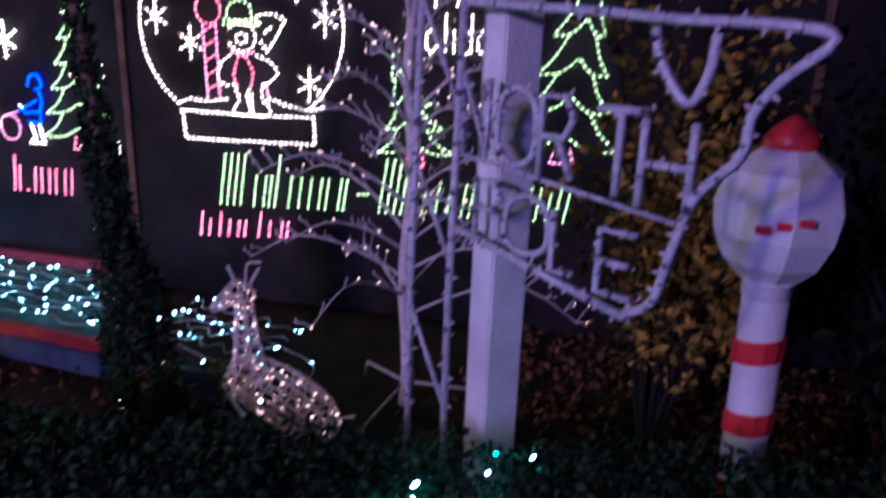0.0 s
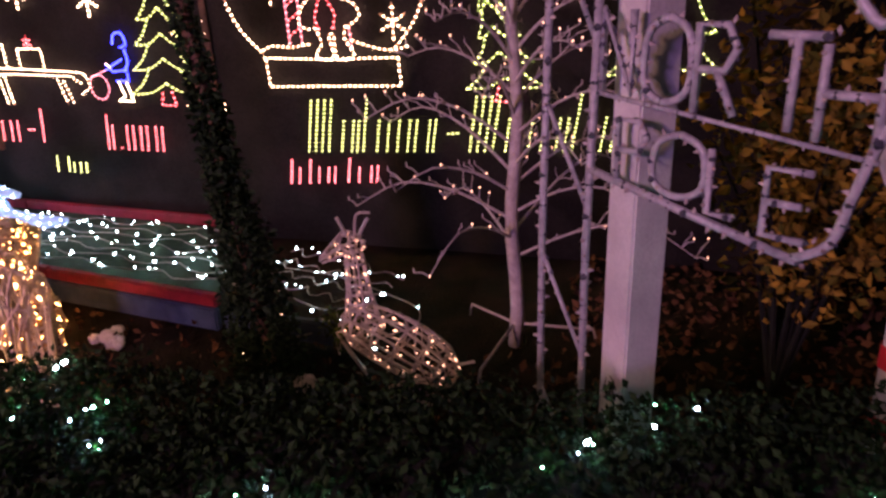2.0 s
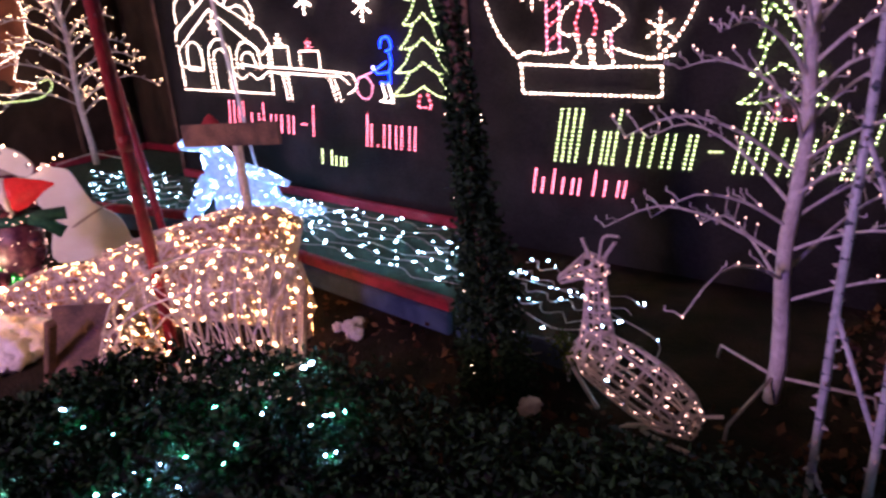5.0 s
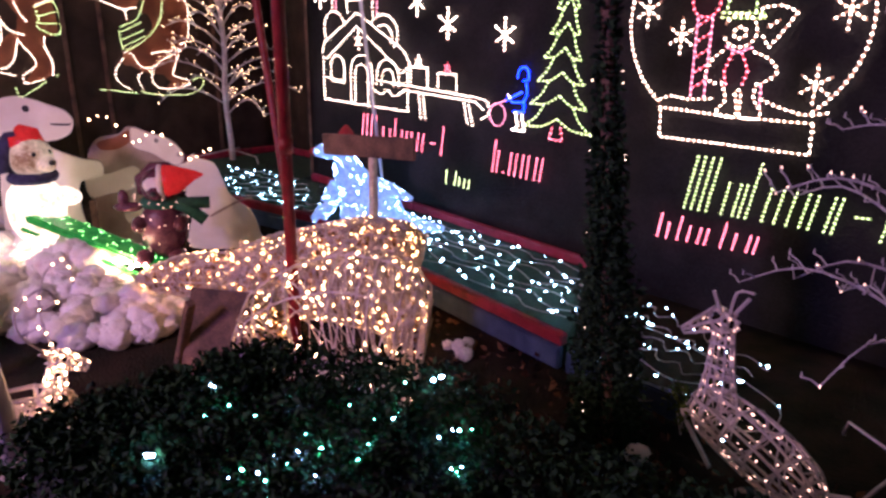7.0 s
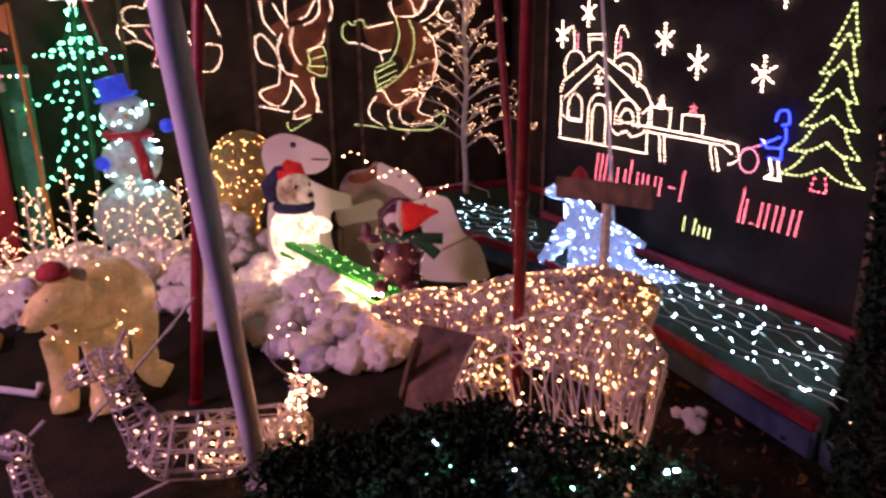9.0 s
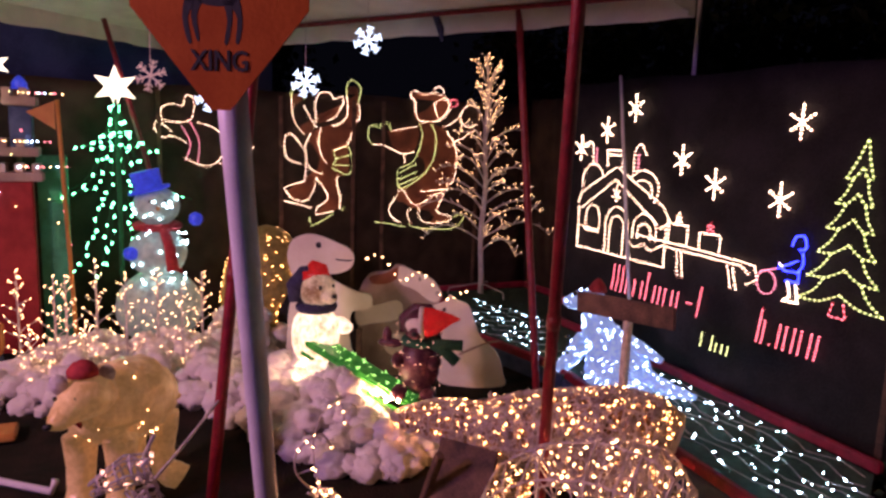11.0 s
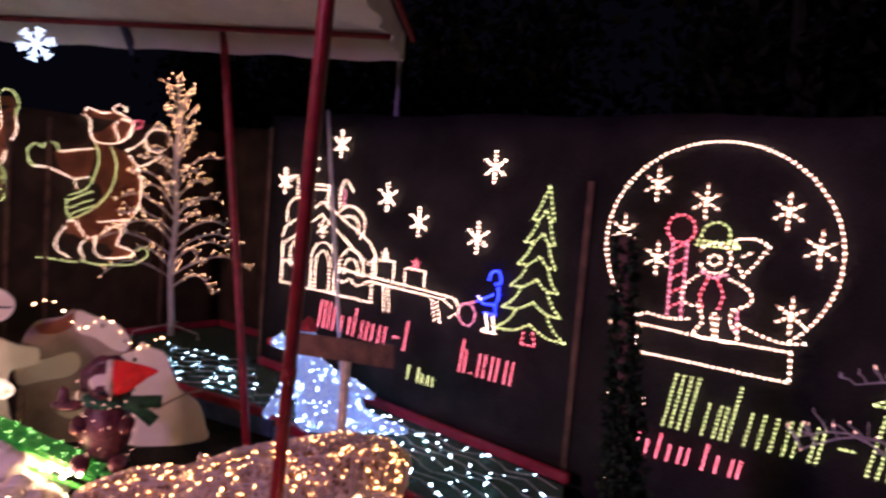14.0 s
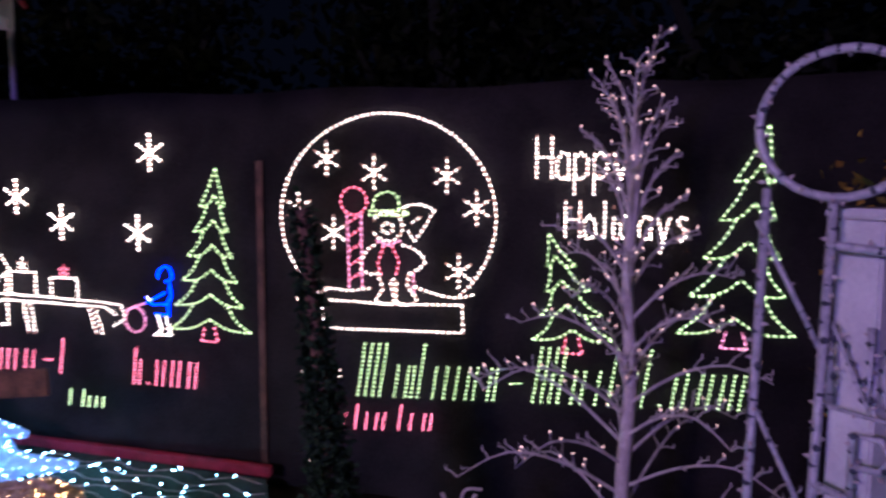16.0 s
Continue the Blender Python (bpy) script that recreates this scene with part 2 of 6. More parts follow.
class Dots:
    """Many small bulbs, gathered into one mesh."""

    def __init__(self):
        self.v, self.f = [], []

    def add(self, p, r, way=None, long=1.0):
        way = Vector(way) if way is not None else Vector((0, 0, 1))
        a = way.orthogonal().normalized()
        b, n, p = way.cross(a), len(self.v), Vector(p)
        self.v += [p + a * r, p + b * r, p - a * r, p - b * r, p + way * r * long, p - way * r * long]
        for i in range(4):
            j = (i + 1) % 4
            self.f += [(n + i, n + j, n + 4), (n + j, n + i, n + 5)]

    def part(self, name, mat, parent, label=""):
        me = bpy.data.meshes.new(name)
        me.from_pydata([tuple(v) for v in self.v], [], self.f)
        me.materials.append(mat)
        ob = new(name, me)
        ob.parent = parent
        ob.matrix_parent_inverse = parent.matrix_world.inverted()
        return tagged(ob, label, kind="stuff")


def lathe(bm, profile, place, segments=20, m=None):
    """A turned body: (radius, height) pairs round an upright axis."""
    m = m or Matrix.Identity(4)
    rings = []
    for r, z in profile:
        rings.append([bm.verts.new(m @ (Vector(place) + Vector((r * math.cos(k * math.tau / segments), r * math.sin(k * math.tau / segments), z)))) for k in range(segments)])
    for a, b in zip(rings, rings[1:]):
        for k in range(segments):
            bm.faces.new((a[k], a[(k + 1) % segments], b[(k + 1) % segments], b[k]))
    bm.faces.new(rings[0][::-1])
    bm.faces.new(rings[-1])
    return bm


def blob(bm, c, r, rough=0.12, seed=0.0, cuts=3, m=None):
    """An uneven rounded lump with three radii."""
    vs = bmesh.ops.create_icosphere(bm, subdivisions=cuts, radius=1)["verts"]
    for v in vs:
        k = 1 + rough * noise.noise(v.co * 2.2 + Vector((seed, seed * 1.7, seed * 0.3)))
        q = Vector((v.co.x * r[0], v.co.y * r[1], v.co.z * r[2])) * k
        v.co = (m.to_3x3() @ q if m else q) + Vector(c)
    return bm


def slab(bm, outline, thick, m):
    """A flat board cut to an outline in its own plane (x right, y up), with thickness."""
    n = len(outline)
    front = [bm.verts.new(m @ Vector((x, y, thick / 2))) for x, y in outline]
    back = [bm.verts.new(m @ Vector((x, y, -thick / 2))) for x, y in outline]
    bm.faces.new(front)
    bm.faces.new(back[::-1])
    for i in range(n):
        j = (i + 1) % n
        bm.faces.new((front[j], front[i], back[i], back[j]))
    return bm


def leaves(name, mat, parent, spots, size, label="", rng=None):
    """Many small folded leaves, two triangles each side of a midrib."""
    rng = rng or random.Random(5)
    v, f = [], []
    for p in spots:
        d = Vector((rng.gauss(0, 1), rng.gauss(0, 1), rng.gauss(0, 0.8))).normalized()
        s = d.orthogonal().normalized()
        s = Matrix.Rotation(rng.uniform(0, 6.28), 3, d) @ s
        u, k, n = d.cross(s), size * rng.uniform(0.6, 1.3), len(v)
        p = Vector(p)
        v += [p, p + d * k * 0.5 + s * k * 0.3 + u * k * 0.1, p + d * k, p + d * k * 0.5 - s * k * 0.3 + u * k * 0.1]
        f += [(n, n + 1, n + 2), (n, n + 2, n + 3)]
    me = bpy.data.meshes.new(name)
    me.from_pydata([tuple(q) for q in v], [], f)
    me.materials.append(mat)
    ob = new(name, me)
    if parent:
        ob.parent = parent
        ob.matrix_parent_inverse = parent.matrix_world.inverted()
    return tagged(ob, label, kind="stuff")


# ---- the setting ----
bm = bmesh.new()
bmesh.ops.create_grid(bm, x_segments=120, y_segments=120, size=7)
for v in bm.verts:
    v.co += Vector((-0.5, 2, G - 0.02 + 0.035 * noise.noise(v.co * 1.3) + 0.012 * noise.noise(v.co * 6)))
edge = [e for e in bm.edges if e.is_boundary]
ring = bmesh.ops.extrude_edge_only(bm, edges=edge)["geom"]
for v in ring:
    if isinstance(v, bmesh.types.BMVert):
        v.co = Vector(((v.co.x + 0.5) * 60 - 0.5, (v.co.y - 2) * 60 + 2, G - 0.02))
tagged(obj("ground", bm, M_SOIL, True), "dark bare soil with thin grass and fallen leaves", "ground", kind="structure")


def fence_wall(name, m, length, height, label, mat, seams):
    """A wall of tarp on a frame: a slightly sagging sheet, capping rail and seams."""
    w = tagged(new(name), label, "fence", kind="structure")
    w.empty_display_size = 0.1
    bm = bmesh.new()
    n, k = 60, 20
    grid = [[bm.verts.new(m @ Vector((length * i / n, 0.012 * noise.noise(Vector((i * 0.31, j * 0.25, length))), (height + 0.012 * math.sin(i * 0.7 + length)) * j / k))) for i in range(n + 1)] for j in range(k + 1)]
    back = [[bm.verts.new(v.co + (m.to_3x3() @ Vector((0, 0.09, 0)))) for v in row] for row in grid]
    for j in range(k):
        for i in range(n):
            bm.faces.new((grid[j][i], grid[j][i + 1], grid[j + 1][i + 1], grid[j + 1][i]))
            bm.faces.new((back[j][i + 1], back[j][i], back[j + 1][i], back[j + 1][i + 1]))
    for i in range(n):
        bm.faces.new((grid[k][i], grid[k][i + 1], back[k][i + 1], back[k][i]))
    for j in range(k):
        bm.faces.new((grid[j + 1][0], back[j + 1][0], back[j][0], grid[j][0]))
        bm.faces.new((grid[j][n], back[j][n], back[j + 1][n], grid[j + 1][n]))
    part("tarp", bm, mat, w, smooth=True)
    for s, z in seams:
        bm = bmesh.new()
        box(bm, (s - 0.022, -0.03, 0.0), (s + 0.022, -0.018, z), m, 0.004)
        part("batten", bm, M_DARKWOOD, w, "weathered brown wooden batten")
    return w


fence_wall("wall_north", pose(-3.69, 4.52, G), 9.2, 2.41, "tall fence covered with black tarp, in seamed panels", M_TARP, [(3.29, 2.0), (0.03, 2.3), (7.2, 2.2)])
fence_wall("wall_west", pose(-5.6, -6.0, G, 0, 0, 90), 11.3, 2.3, "dark brown panelled fence at the end of the yard", M_PANEL, [(7.0, 2.25), (8.2, 2.25), (9.0, 2.25), (9.35, 2.25), (10.55, 2.25), (5.8, 2.25)])
fence_wall("wall_corner", pose(-5.6, 5.3, G), 1.95, 2.36, "dark fence closing the corner of the yard", M_PANEL, [(1.2, 2.2)])
fence_wall("wall_south", pose(9, -5.0, G, 0, 0, 180), 14.6, 2.4, "dark fence behind the path", M_PANEL, [(2, 2), (5, 2), (8, 2)])
fence_wall("wall_east", pose(8.5, 5.4, G, 0, 0, -90), 10.6, 2.4, "dark fence beside the path", M_PANEL, [(2, 2), (5, 2)])


def navy_sheet():
    w = tagged(new("wall_tarp"), "navy tarp hung high behind the end fence", "tarp", kind="structure")
    bm = bmesh.new()
    box(bm, (-5.82, -2.2, 2.0), (-5.78, 2.15, 3.3), None, 0.004)
    bmesh.ops.subdivide_edges(bm, edges=bm.edges[:], cuts=3, use_grid_fill=True)
    for v in bm.verts:
        v.co.x += 0.03 * math.sin(v.co.y * 4.0)
    part("sheet", bm, M_NAVYTARP, w, smooth=True)


navy_sheet()


# ---- lanes of the putting course ----
def kerb(lane, a, b, mat, h=0.065, w=0.05, z=0.037, name="kerb", label="red painted wooden kerb"):
    a, b = Vector((*a, z)), Vector((*b, z))
    d = b - a
    bm = bmesh.new()
    box(bm, (0, -w / 2, -h / 2), (d.length, w / 2, h / 2), Matrix.Translation(a) @ Matrix.Rotation(math.atan2(d.y, d.x), 4, "Z"), 0.008)
    part(name, bm, mat, lane, label)


def lane(name, corners, label, kerbs, boards):
    th = thing(name, (corners[0][0], corners[0][1], G), label, "putting lane")
    bm = bmesh.new()
    top = [bm.verts.new((x, y, 0.0)) for x, y in corners]
    low = [bm.verts.new((x, y, G)) for x, y in corners]
    bm.faces.new(top)
    for i in range(len(top)):
        j = (i + 1) % len(top)
        bm.faces.new((top[i], low[i], low[j], top[j]))
    part("felt", bm, M_TURF, th, "dark green felt playing surface")
    for a, b in kerbs:
        kerb(th, a, b, M_REDPAINT)
    for a, b in boards:
        kerb(th, a, b, M_BLUEPAINT, 0.12, 0.04, -0.058, "side_board", "blue-grey painted side board")
    return th


lane_a = lane("putting_lane", [(0.26, 3.33), (-0.3, 4.32), (-2.1, 4.46), (-3.7, 4.42), (-2.25, 3.62), (-0.9, 3.43)], "raised putting lane of green felt with red kerbs",
              [((0.26, 3.30), (-0.9, 3.42)), ((-0.9, 3.42), (-2.2, 3.60)), ((-0.28, 4.35), (-2.1, 4.45)), ((-2.1, 4.45), (-3.6, 4.46))],
              [((0.26, 3.28), (-0.9, 3.40)), ((-0.9, 3.40), (-2.2, 3.58)), ((1.0, 3.27), (0.3, 3.28))])
lane_b = lane("putting_lane", [(-2.26, 3.62), (-3.74, 4.44), (-3.8, 5.1), (-5.1, 5.0), (-5.2, 3.9), (-3.5, 3.42)], "raised putting lane turning a corner by the bears",
              [((-2.28, 3.64), (-3.5, 3.40)), ((-3.5, 3.40), (-5.2, 3.86)), ((-5.2, 3.9), (-5.15, 5.02)), ((-5.15, 5.05), (-3.8, 5.12))],
              [((-2.28, 3.62), (-3.5, 3.38))])


def net_lights(place, corners, rows, gap, label, sag=0.03, stray=()):
    """Strings of ice-white bulbs laid over a lane."""
    rng = random.Random(int(rows * 7 + gap * 100))
    th = thing("net_lights", place, label, "string lights", "net lights on the lanes")
    a, b, c, d = [Vector((*q, 0.03)) for q in corners]
    dots = Dots()
    lines = []
    for r in range(rows):
        s = (r + 0.5) / rows
        p, q = a.lerp(d, s), b.lerp(c, s)
        lines.append([p.lerp(q, t / 24) + Vector((0, 0.035 * math.sin(t * 1.3 + r * 2.0) + rng.gauss(0, 0.008), 0.012 * abs(math.sin(t * 0.9 + r)))) for t in range(25)])
    lines += [smooth_line([(x, y, -0.06) for x, y in s], 6) for s in stray]
    for pts in lines:
        part("wire", sweep(bmesh.new(), pts, 0.0028, 4), M_WIRE, th)
        for p, w in along(pts, gap):
            for _ in range(rng.choice((0, 1, 1, 1, 2, 3))):
                way = Vector((rng.gauss(0, 1), rng.gauss(0, 1), rng.gauss(0, 0.5))).normalized()
                dots.add(p + Vector((rng.gauss(0, 0.03), rng.gauss(0, 0.022), 0.01)), rng.choice((0.0032, 0.0045, 0.006)), way, 1.7)
    dots.part("bulb_string", L_ICE, th, "small ice-white bulbs")


net_lights((-1, 3.9, 0.0), [(0.3, 3.42), (-2.2, 3.7), (-2.4, 4.34), (-0.3, 4.24)], 7, 0.17, "ice-white net lights spread over the near putting lane")
net_lights((-3.5, 4.2, 0.0), [(-2.3, 3.72), (-3.6, 3.5), (-4.6, 4.1), (-3.7, 4.36)], 6, 0.18, "ice-white net lights spread over the far putting lane")
net_lights((0.9, 3.4, G), [(0.3, 3.45), (0.35, 3.45), (0.4, 4.1), (0.3, 4.1)], 1, 0.3, "ice-white string lights trailing over the soil",
           stray=[((0.2, 3.95), (0.6, 3.9), (0.95, 3.75), (1.2, 3.6), (1.25, 3.4)), ((0.3, 3.7), (0.7, 3.5), (0.9, 3.55), (1.1, 3.35)), ((0.25, 3.5), (0.6, 3.3), (0.8, 3.4), (1.15, 3.15), (1.3, 3.05)), ((0.4, 3.3), (0.7, 3.2), (0.85, 3.3), (1.0, 3.1), (0.8, 3.5))])
net_lights((0.8, 3.5, G), [(0.3, 3.5), (1.0, 3.35), (1.1, 3.8), (0.3, 4.05)], 4, 0.19, "ice-white net lights running off the lane end")


# ---- rope-light drawings ----
def drawing(name, label, to_world, strokes, place, gap=0.034, r=0.0072, group="rope-light drawings", category="light display"):
    """A line drawing in rope light: for each colour a clear tube and its row of bulbs, on a dark wire backing."""
    th = thing(name, place, label, category, group)
    colours = {}
    for mat, pts, *how in strokes:
        colours.setdefault(mat, []).append((pts, how))
    back = bmesh.new()
    for mat, lines in colours.items():
        tube, dots = bmesh.new(), Dots()
        for pts, how in lines:
            pts = [Vector((p[0], p[1], 0)) for p in pts]
            closed = "ring" in how
            if "curve" in how:
                pts = smooth_line(pts, 5, closed)
            if closed:
                pts = pts + [pts[0]]
            w = [to_world(p.x, p.y) for p in pts]
            sweep(tube, w, r * 0.5, 5)
            for p, d in along(w, gap):
                dots.add(p, r, d, 1.15)
        part("rope", tube, ROPE[mat], th, kind="stuff")
        dots.part("bulb_string", mat, th)
    return th


def arc(cx, cy, rx, ry, a0, a1, n=24):
    return [(cx + rx * math.cos(radians(a0 + (a1 - a0) * i / n)), cy + ry * math.sin(radians(a0 + (a1 - a0) * i / n))) for i in range(n + 1)]


def on_north(x, z):
    return Vector((x, 4.495, z))


def on_west(y, z):
    return Vector((-5.585, y, z))


def star(mat, x, z, r=0.1, lean=0.0):
    out = []
    for a in (90 + lean, 32 + lean, 148 + lean):
        c, s = math.cos(radians(a)) * r, math.sin(radians(a)) * r
        k = 1.0 if abs(a - 90 - lean) < 1 else 0.85
        out.append((mat, [(x - c * k, z - s * k), (x + c * k, z + s * k)]))
    return out


def fir(mat, stem, tip, base_l, base_r, tiers, stem_w=0.055):
    """A fir of stacked chevrons: sides and swooping tiers."""
    (tx, tz), (lx, lz), (rx, rz) = tip, base_l, base_r
    out, last = [], [(tx, tz), (tx, tz)]
    for i in range(1, tiers + 1):
        s = (i / tiers)
        w = 0.22 + 0.78 * s ** 1.25 if i < tiers else 1.0
        z = tz + (0.5 * (lz + rz) - tz) * (s * 0.92 + 0.08)
        cx = tx + (0.5 * (lx + rx) - tx) * s
        hl, hr = (cx - lx) * w, (rx - cx) * w
        el, er = (cx - hl, z), (cx + hr, z + (rz - lz) * 0.5 * s)
        step = (tz - lz) / tiers
        out.append((mat, [last[0], ((last[0][0] + el[0]) / 2 + 0.02 * s, (last[0][1] + el[1]) / 2 - 0.01), el], "curve"))
        out.append((mat, [last[1], ((last[1][0] + er[0]) / 2 - 0.02 * s, (last[1][1] + er[1]) / 2 - 0.01), er], "curve"))
        peak = (cx, z + step * 0.42)
        out.append((mat, [el, (cx - hl * 0.45, z + step * 0.06), peak], "curve"))
        out.append((mat, [peak, (cx + hr * 0.45, z + step * 0.06), er], "curve"))
        last = [(cx - hl * 0.5, z + step * 0.05), (cx + hr * 0.5, z + step * 0.05)]
    cx, z = 0.5 * (lx + rx), 0.5 * (lz + rz)
    out.append((stem, [(cx - stem_w * 0.6, z + 0.02), (cx - stem_w, z - 0.07), (cx + stem_w, z - 0.07), (cx + stem_w * 0.6, z + 0.02)]))
    return out


place_n = (0, 4.475, 1.0)
drawing("snow_globe_light", "cream rope-light snow globe with a hatted figure and stars", on_north, [
    (L_ROPE, arc(0.385, 1.55, 0.645, 0.595, -48, 231, 60)),
    (L_ROPE, [(-0.01, 1.06), (0.0, 0.89), (0.85, 0.9), (0.84, 1.06)]), (L_ROPE, [(-0.03, 1.06), (0.42, 1.05), (0.85, 1.06)]),
    (L_ROPE, [(-0.03, 1.1), (0.05, 1.13), (0.16, 1.12), (0.3, 1.14)], "curve"), (L_ROPE, [(0.55, 1.16), (0.68, 1.12), (0.8, 1.1), (0.9, 1.12)], "curve"),
    (L_RED, arc(0.195, 1.645, 0.08, 0.08, 0, 360, 20)), (L_PINK, [(0.155, 1.57), (0.165, 1.13)]), (L_PINK, [(0.24, 1.57), (0.245, 1.13)]),
    *[(L_RED, [(0.16, 1.18 + 0.085 * i), (0.24, 1.23 + 0.085 * i)]) for i in range(5)],
    (L_GREEN, [(0.31, 1.6), (0.33, 1.67), (0.4, 1.7), (0.46, 1.67), (0.47, 1.6)], "curve"), (L_GREEN, [(0.28, 1.59), (0.52, 1.59), (0.52, 1.565), (0.28, 1.565)]),
    (L_ROPE, arc(0.4, 1.5, 0.09, 0.085, 200, 520, 18)), (L_ROPE, arc(0.4, 1.49, 0.035, 0.03, 0, 360, 10)),
    (L_PINK, [(0.33, 1.42), (0.4, 1.39), (0.48, 1.42)]), (L_RED, [(0.38, 1.4), (0.34, 1.28), (0.36, 1.22)]), (L_RED, [(0.42, 1.4), (0.47, 1.3), (0.45, 1.22)]),
    (L_ROPE, [(0.33, 1.4), (0.26, 1.34), (0.24, 1.25), (0.3, 1.22)], "curve"), (L_ROPE, [(0.48, 1.4), (0.58, 1.36), (0.62, 1.29), (0.52, 1.22)], "curve"),
    (L_ROPE, [(0.33, 1.24), (0.37, 1.14), (0.33, 1.08), (0.36, 1.05), (0.44, 1.06), (0.42, 1.18), (0.45, 1.18), (0.46, 1.06), (0.54, 1.05), (0.57, 1.09), (0.52, 1.16), (0.53, 1.24)], "curve"),
    (L_ROPE, [(0.5, 1.56), (0.5, 1.62), (0.6, 1.63), (0.68, 1.6), (0.62, 1.5), (0.56, 1.42), (0.52, 1.48)]), (L_ROPE, [(0.54, 1.52), (0.6, 1.56)]), (L_PINK, [(0.55, 1.24), (0.56, 1.12)]),
    *[s for x, z in ((0.03, 1.89), (0.32, 1.81), (0.75, 1.79), (-0.15, 1.6), (0.92, 1.61), (0.07, 1.46), (0.82, 1.25)) for s in star(L_ROPE, x, z, 0.105)]], place_n)
drawing("fir_tree_light", "lime rope-light drawing of a slim fir with a red stem", on_north, fir(L_GREEN, L_RED, (-0.69, 1.84), (-1.03, 0.84), (-0.48, 0.83), 6), place_n)
drawing("fir_tree_light", "short lime rope-light drawing of a fir with a red stem", on_north, fir(L_GREEN, L_RED, (1.32, 1.48), (1.24, 0.87), (1.68, 0.9), 4), place_n)
drawing("fir_tree_light", "tall lime rope-light drawing of a fir with a pink stem", on_north, fir(L_GREEN, L_PINK, (2.42, 2.05), (2.0, 0.95), (2.58, 0.97), 5, 0.065), place_n)
for x, z in ((-3.42, 1.7), (-2.71, 2.05), (-2.14, 1.65), (-1.14, 1.93), (-1.8, 1.49), (-1.24, 1.43), (-3.06, 1.87)):
    drawing("star_light", "small cream six-armed rope-light star on the tarp", on_north, star(L_ROPE, x, z, 0.115, 0), (x, 4.475, z), 0.03, 0.0085)
drawing("workshop_light", "cream rope-light drawing of a gabled toy workshop with arched windows", on_north, [
    (L_ROPE, [(-3.4, 1.18), (-3.4, 0.8), (-2.25, 0.8), (-2.25, 1.14)]), (L_ROPE, [(-3.42, 1.2), (-3.38, 1.3), (-2.9, 1.56), (-2.3, 1.28), (-2.22, 1.17), (-2.32, 1.1)]),
    (L_ROPE, [(-3.36, 1.16), (-2.9, 1.45), (-2.34, 1.12)]), (L_ROPE, [(-3.4, 1.0), (-3.1, 0.98)]),
    *[(L_ROPE, [(c - w, z0), (c - w, z1 - w)] + arc(c, z1 - w, w, w, 180, 0, 10) + [(c + w, z0)]) for c, w, z0, z1 in ((-3.19, 0.1, 0.97, 1.2), (-2.85, 0.15, 0.81, 1.22), (-2.85, 0.09, 0.81, 1.14), (-2.5, 0.14, 0.98, 1.2), (-2.5, 0.08, 0.98, 1.12))],
    (L_ROPE, [(-3.29, 0.97), (-3.09, 0.97)]), (L_ROPE, [(-2.68, 0.95), (-2.6, 0.91), (-2.5, 0.95), (-2.42, 0.91), (-2.3, 0.96)], "curve"),
    (L_ROPE, arc(-3.22, 1.42, 0.15, 0.15, 210, 20, 12)), (L_ROPE, arc(-2.55, 1.4, 0.18, 0.15, 150, -40, 12)), (L_ROPE, arc(-2.55, 1.38, 0.11, 0.09, 150, -40, 10)),
    (L_ROPE, [(-3.24, 1.55), (-3.24, 1.7), (-3.28, 1.77), (-3.34, 1.72)], "curve"), (L_PINK, [(-3.19, 1.55), (-3.19, 1.72)]),
    (L_ROPE, [(-2.68, 1.52), (-2.68, 1.68), (-2.62, 1.76), (-2.54, 1.68)], "curve"), (L_PINK, [(-2.63, 1.52), (-2.63, 1.68)]),
    (L_ROPE, [(-3.02, 1.55), (-3.04, 1.7), (-2.82, 1.7), (-2.84, 1.55)]), (L_ROPE, [(-3.04, 1.66), (-2.82, 1.66)]), *star(L_ROPE, -2.88, 1.33, 0.08)], place_n, 0.033, 0.0068)
drawing("conveyor_light", "cream rope-light drawing of a toy conveyor with wrapped gifts", on_north, [
    (L_ROPE, [(-2.62, 1.02), (-1.5, 0.98), (-1.38, 0.94), (-1.36, 0.88), (-1.44, 0.83)], "curve"), (L_ROPE, [(-2.3, 0.97), (-1.5, 0.95), (-1.42, 0.9)]),
    (L_ROPE, [(-2.12, 0.96), (-2.09, 0.75)]), (L_ROPE, [(-2.07, 0.96), (-2.04, 0.75)]), (L_ROPE, [(-1.62, 0.94), (-1.57, 0.77)]), (L_ROPE, [(-1.57, 0.93), (-1.52, 0.77)]),
    (L_ROPE, [(-1.9, 0.99), (-1.9, 1.13), (-1.7, 1.13), (-1.7, 0.99)]), *star(L_RED, -1.8, 1.17, 0.05), (L_ROPE, [(-2.22, 1.0), (-2.22, 1.16), (-2.02, 1.16), (-2.02, 1.0)]), *star(L_ROPE, -2.12, 1.2, 0.055),
    (L_PINK, arc(-1.28, 0.88, 0.075, 0.08, 0, 360, 16)), (L_PINK, [(-1.34, 0.94), (-1.2, 0.99)])], place_n, 0.029, 0.0064)
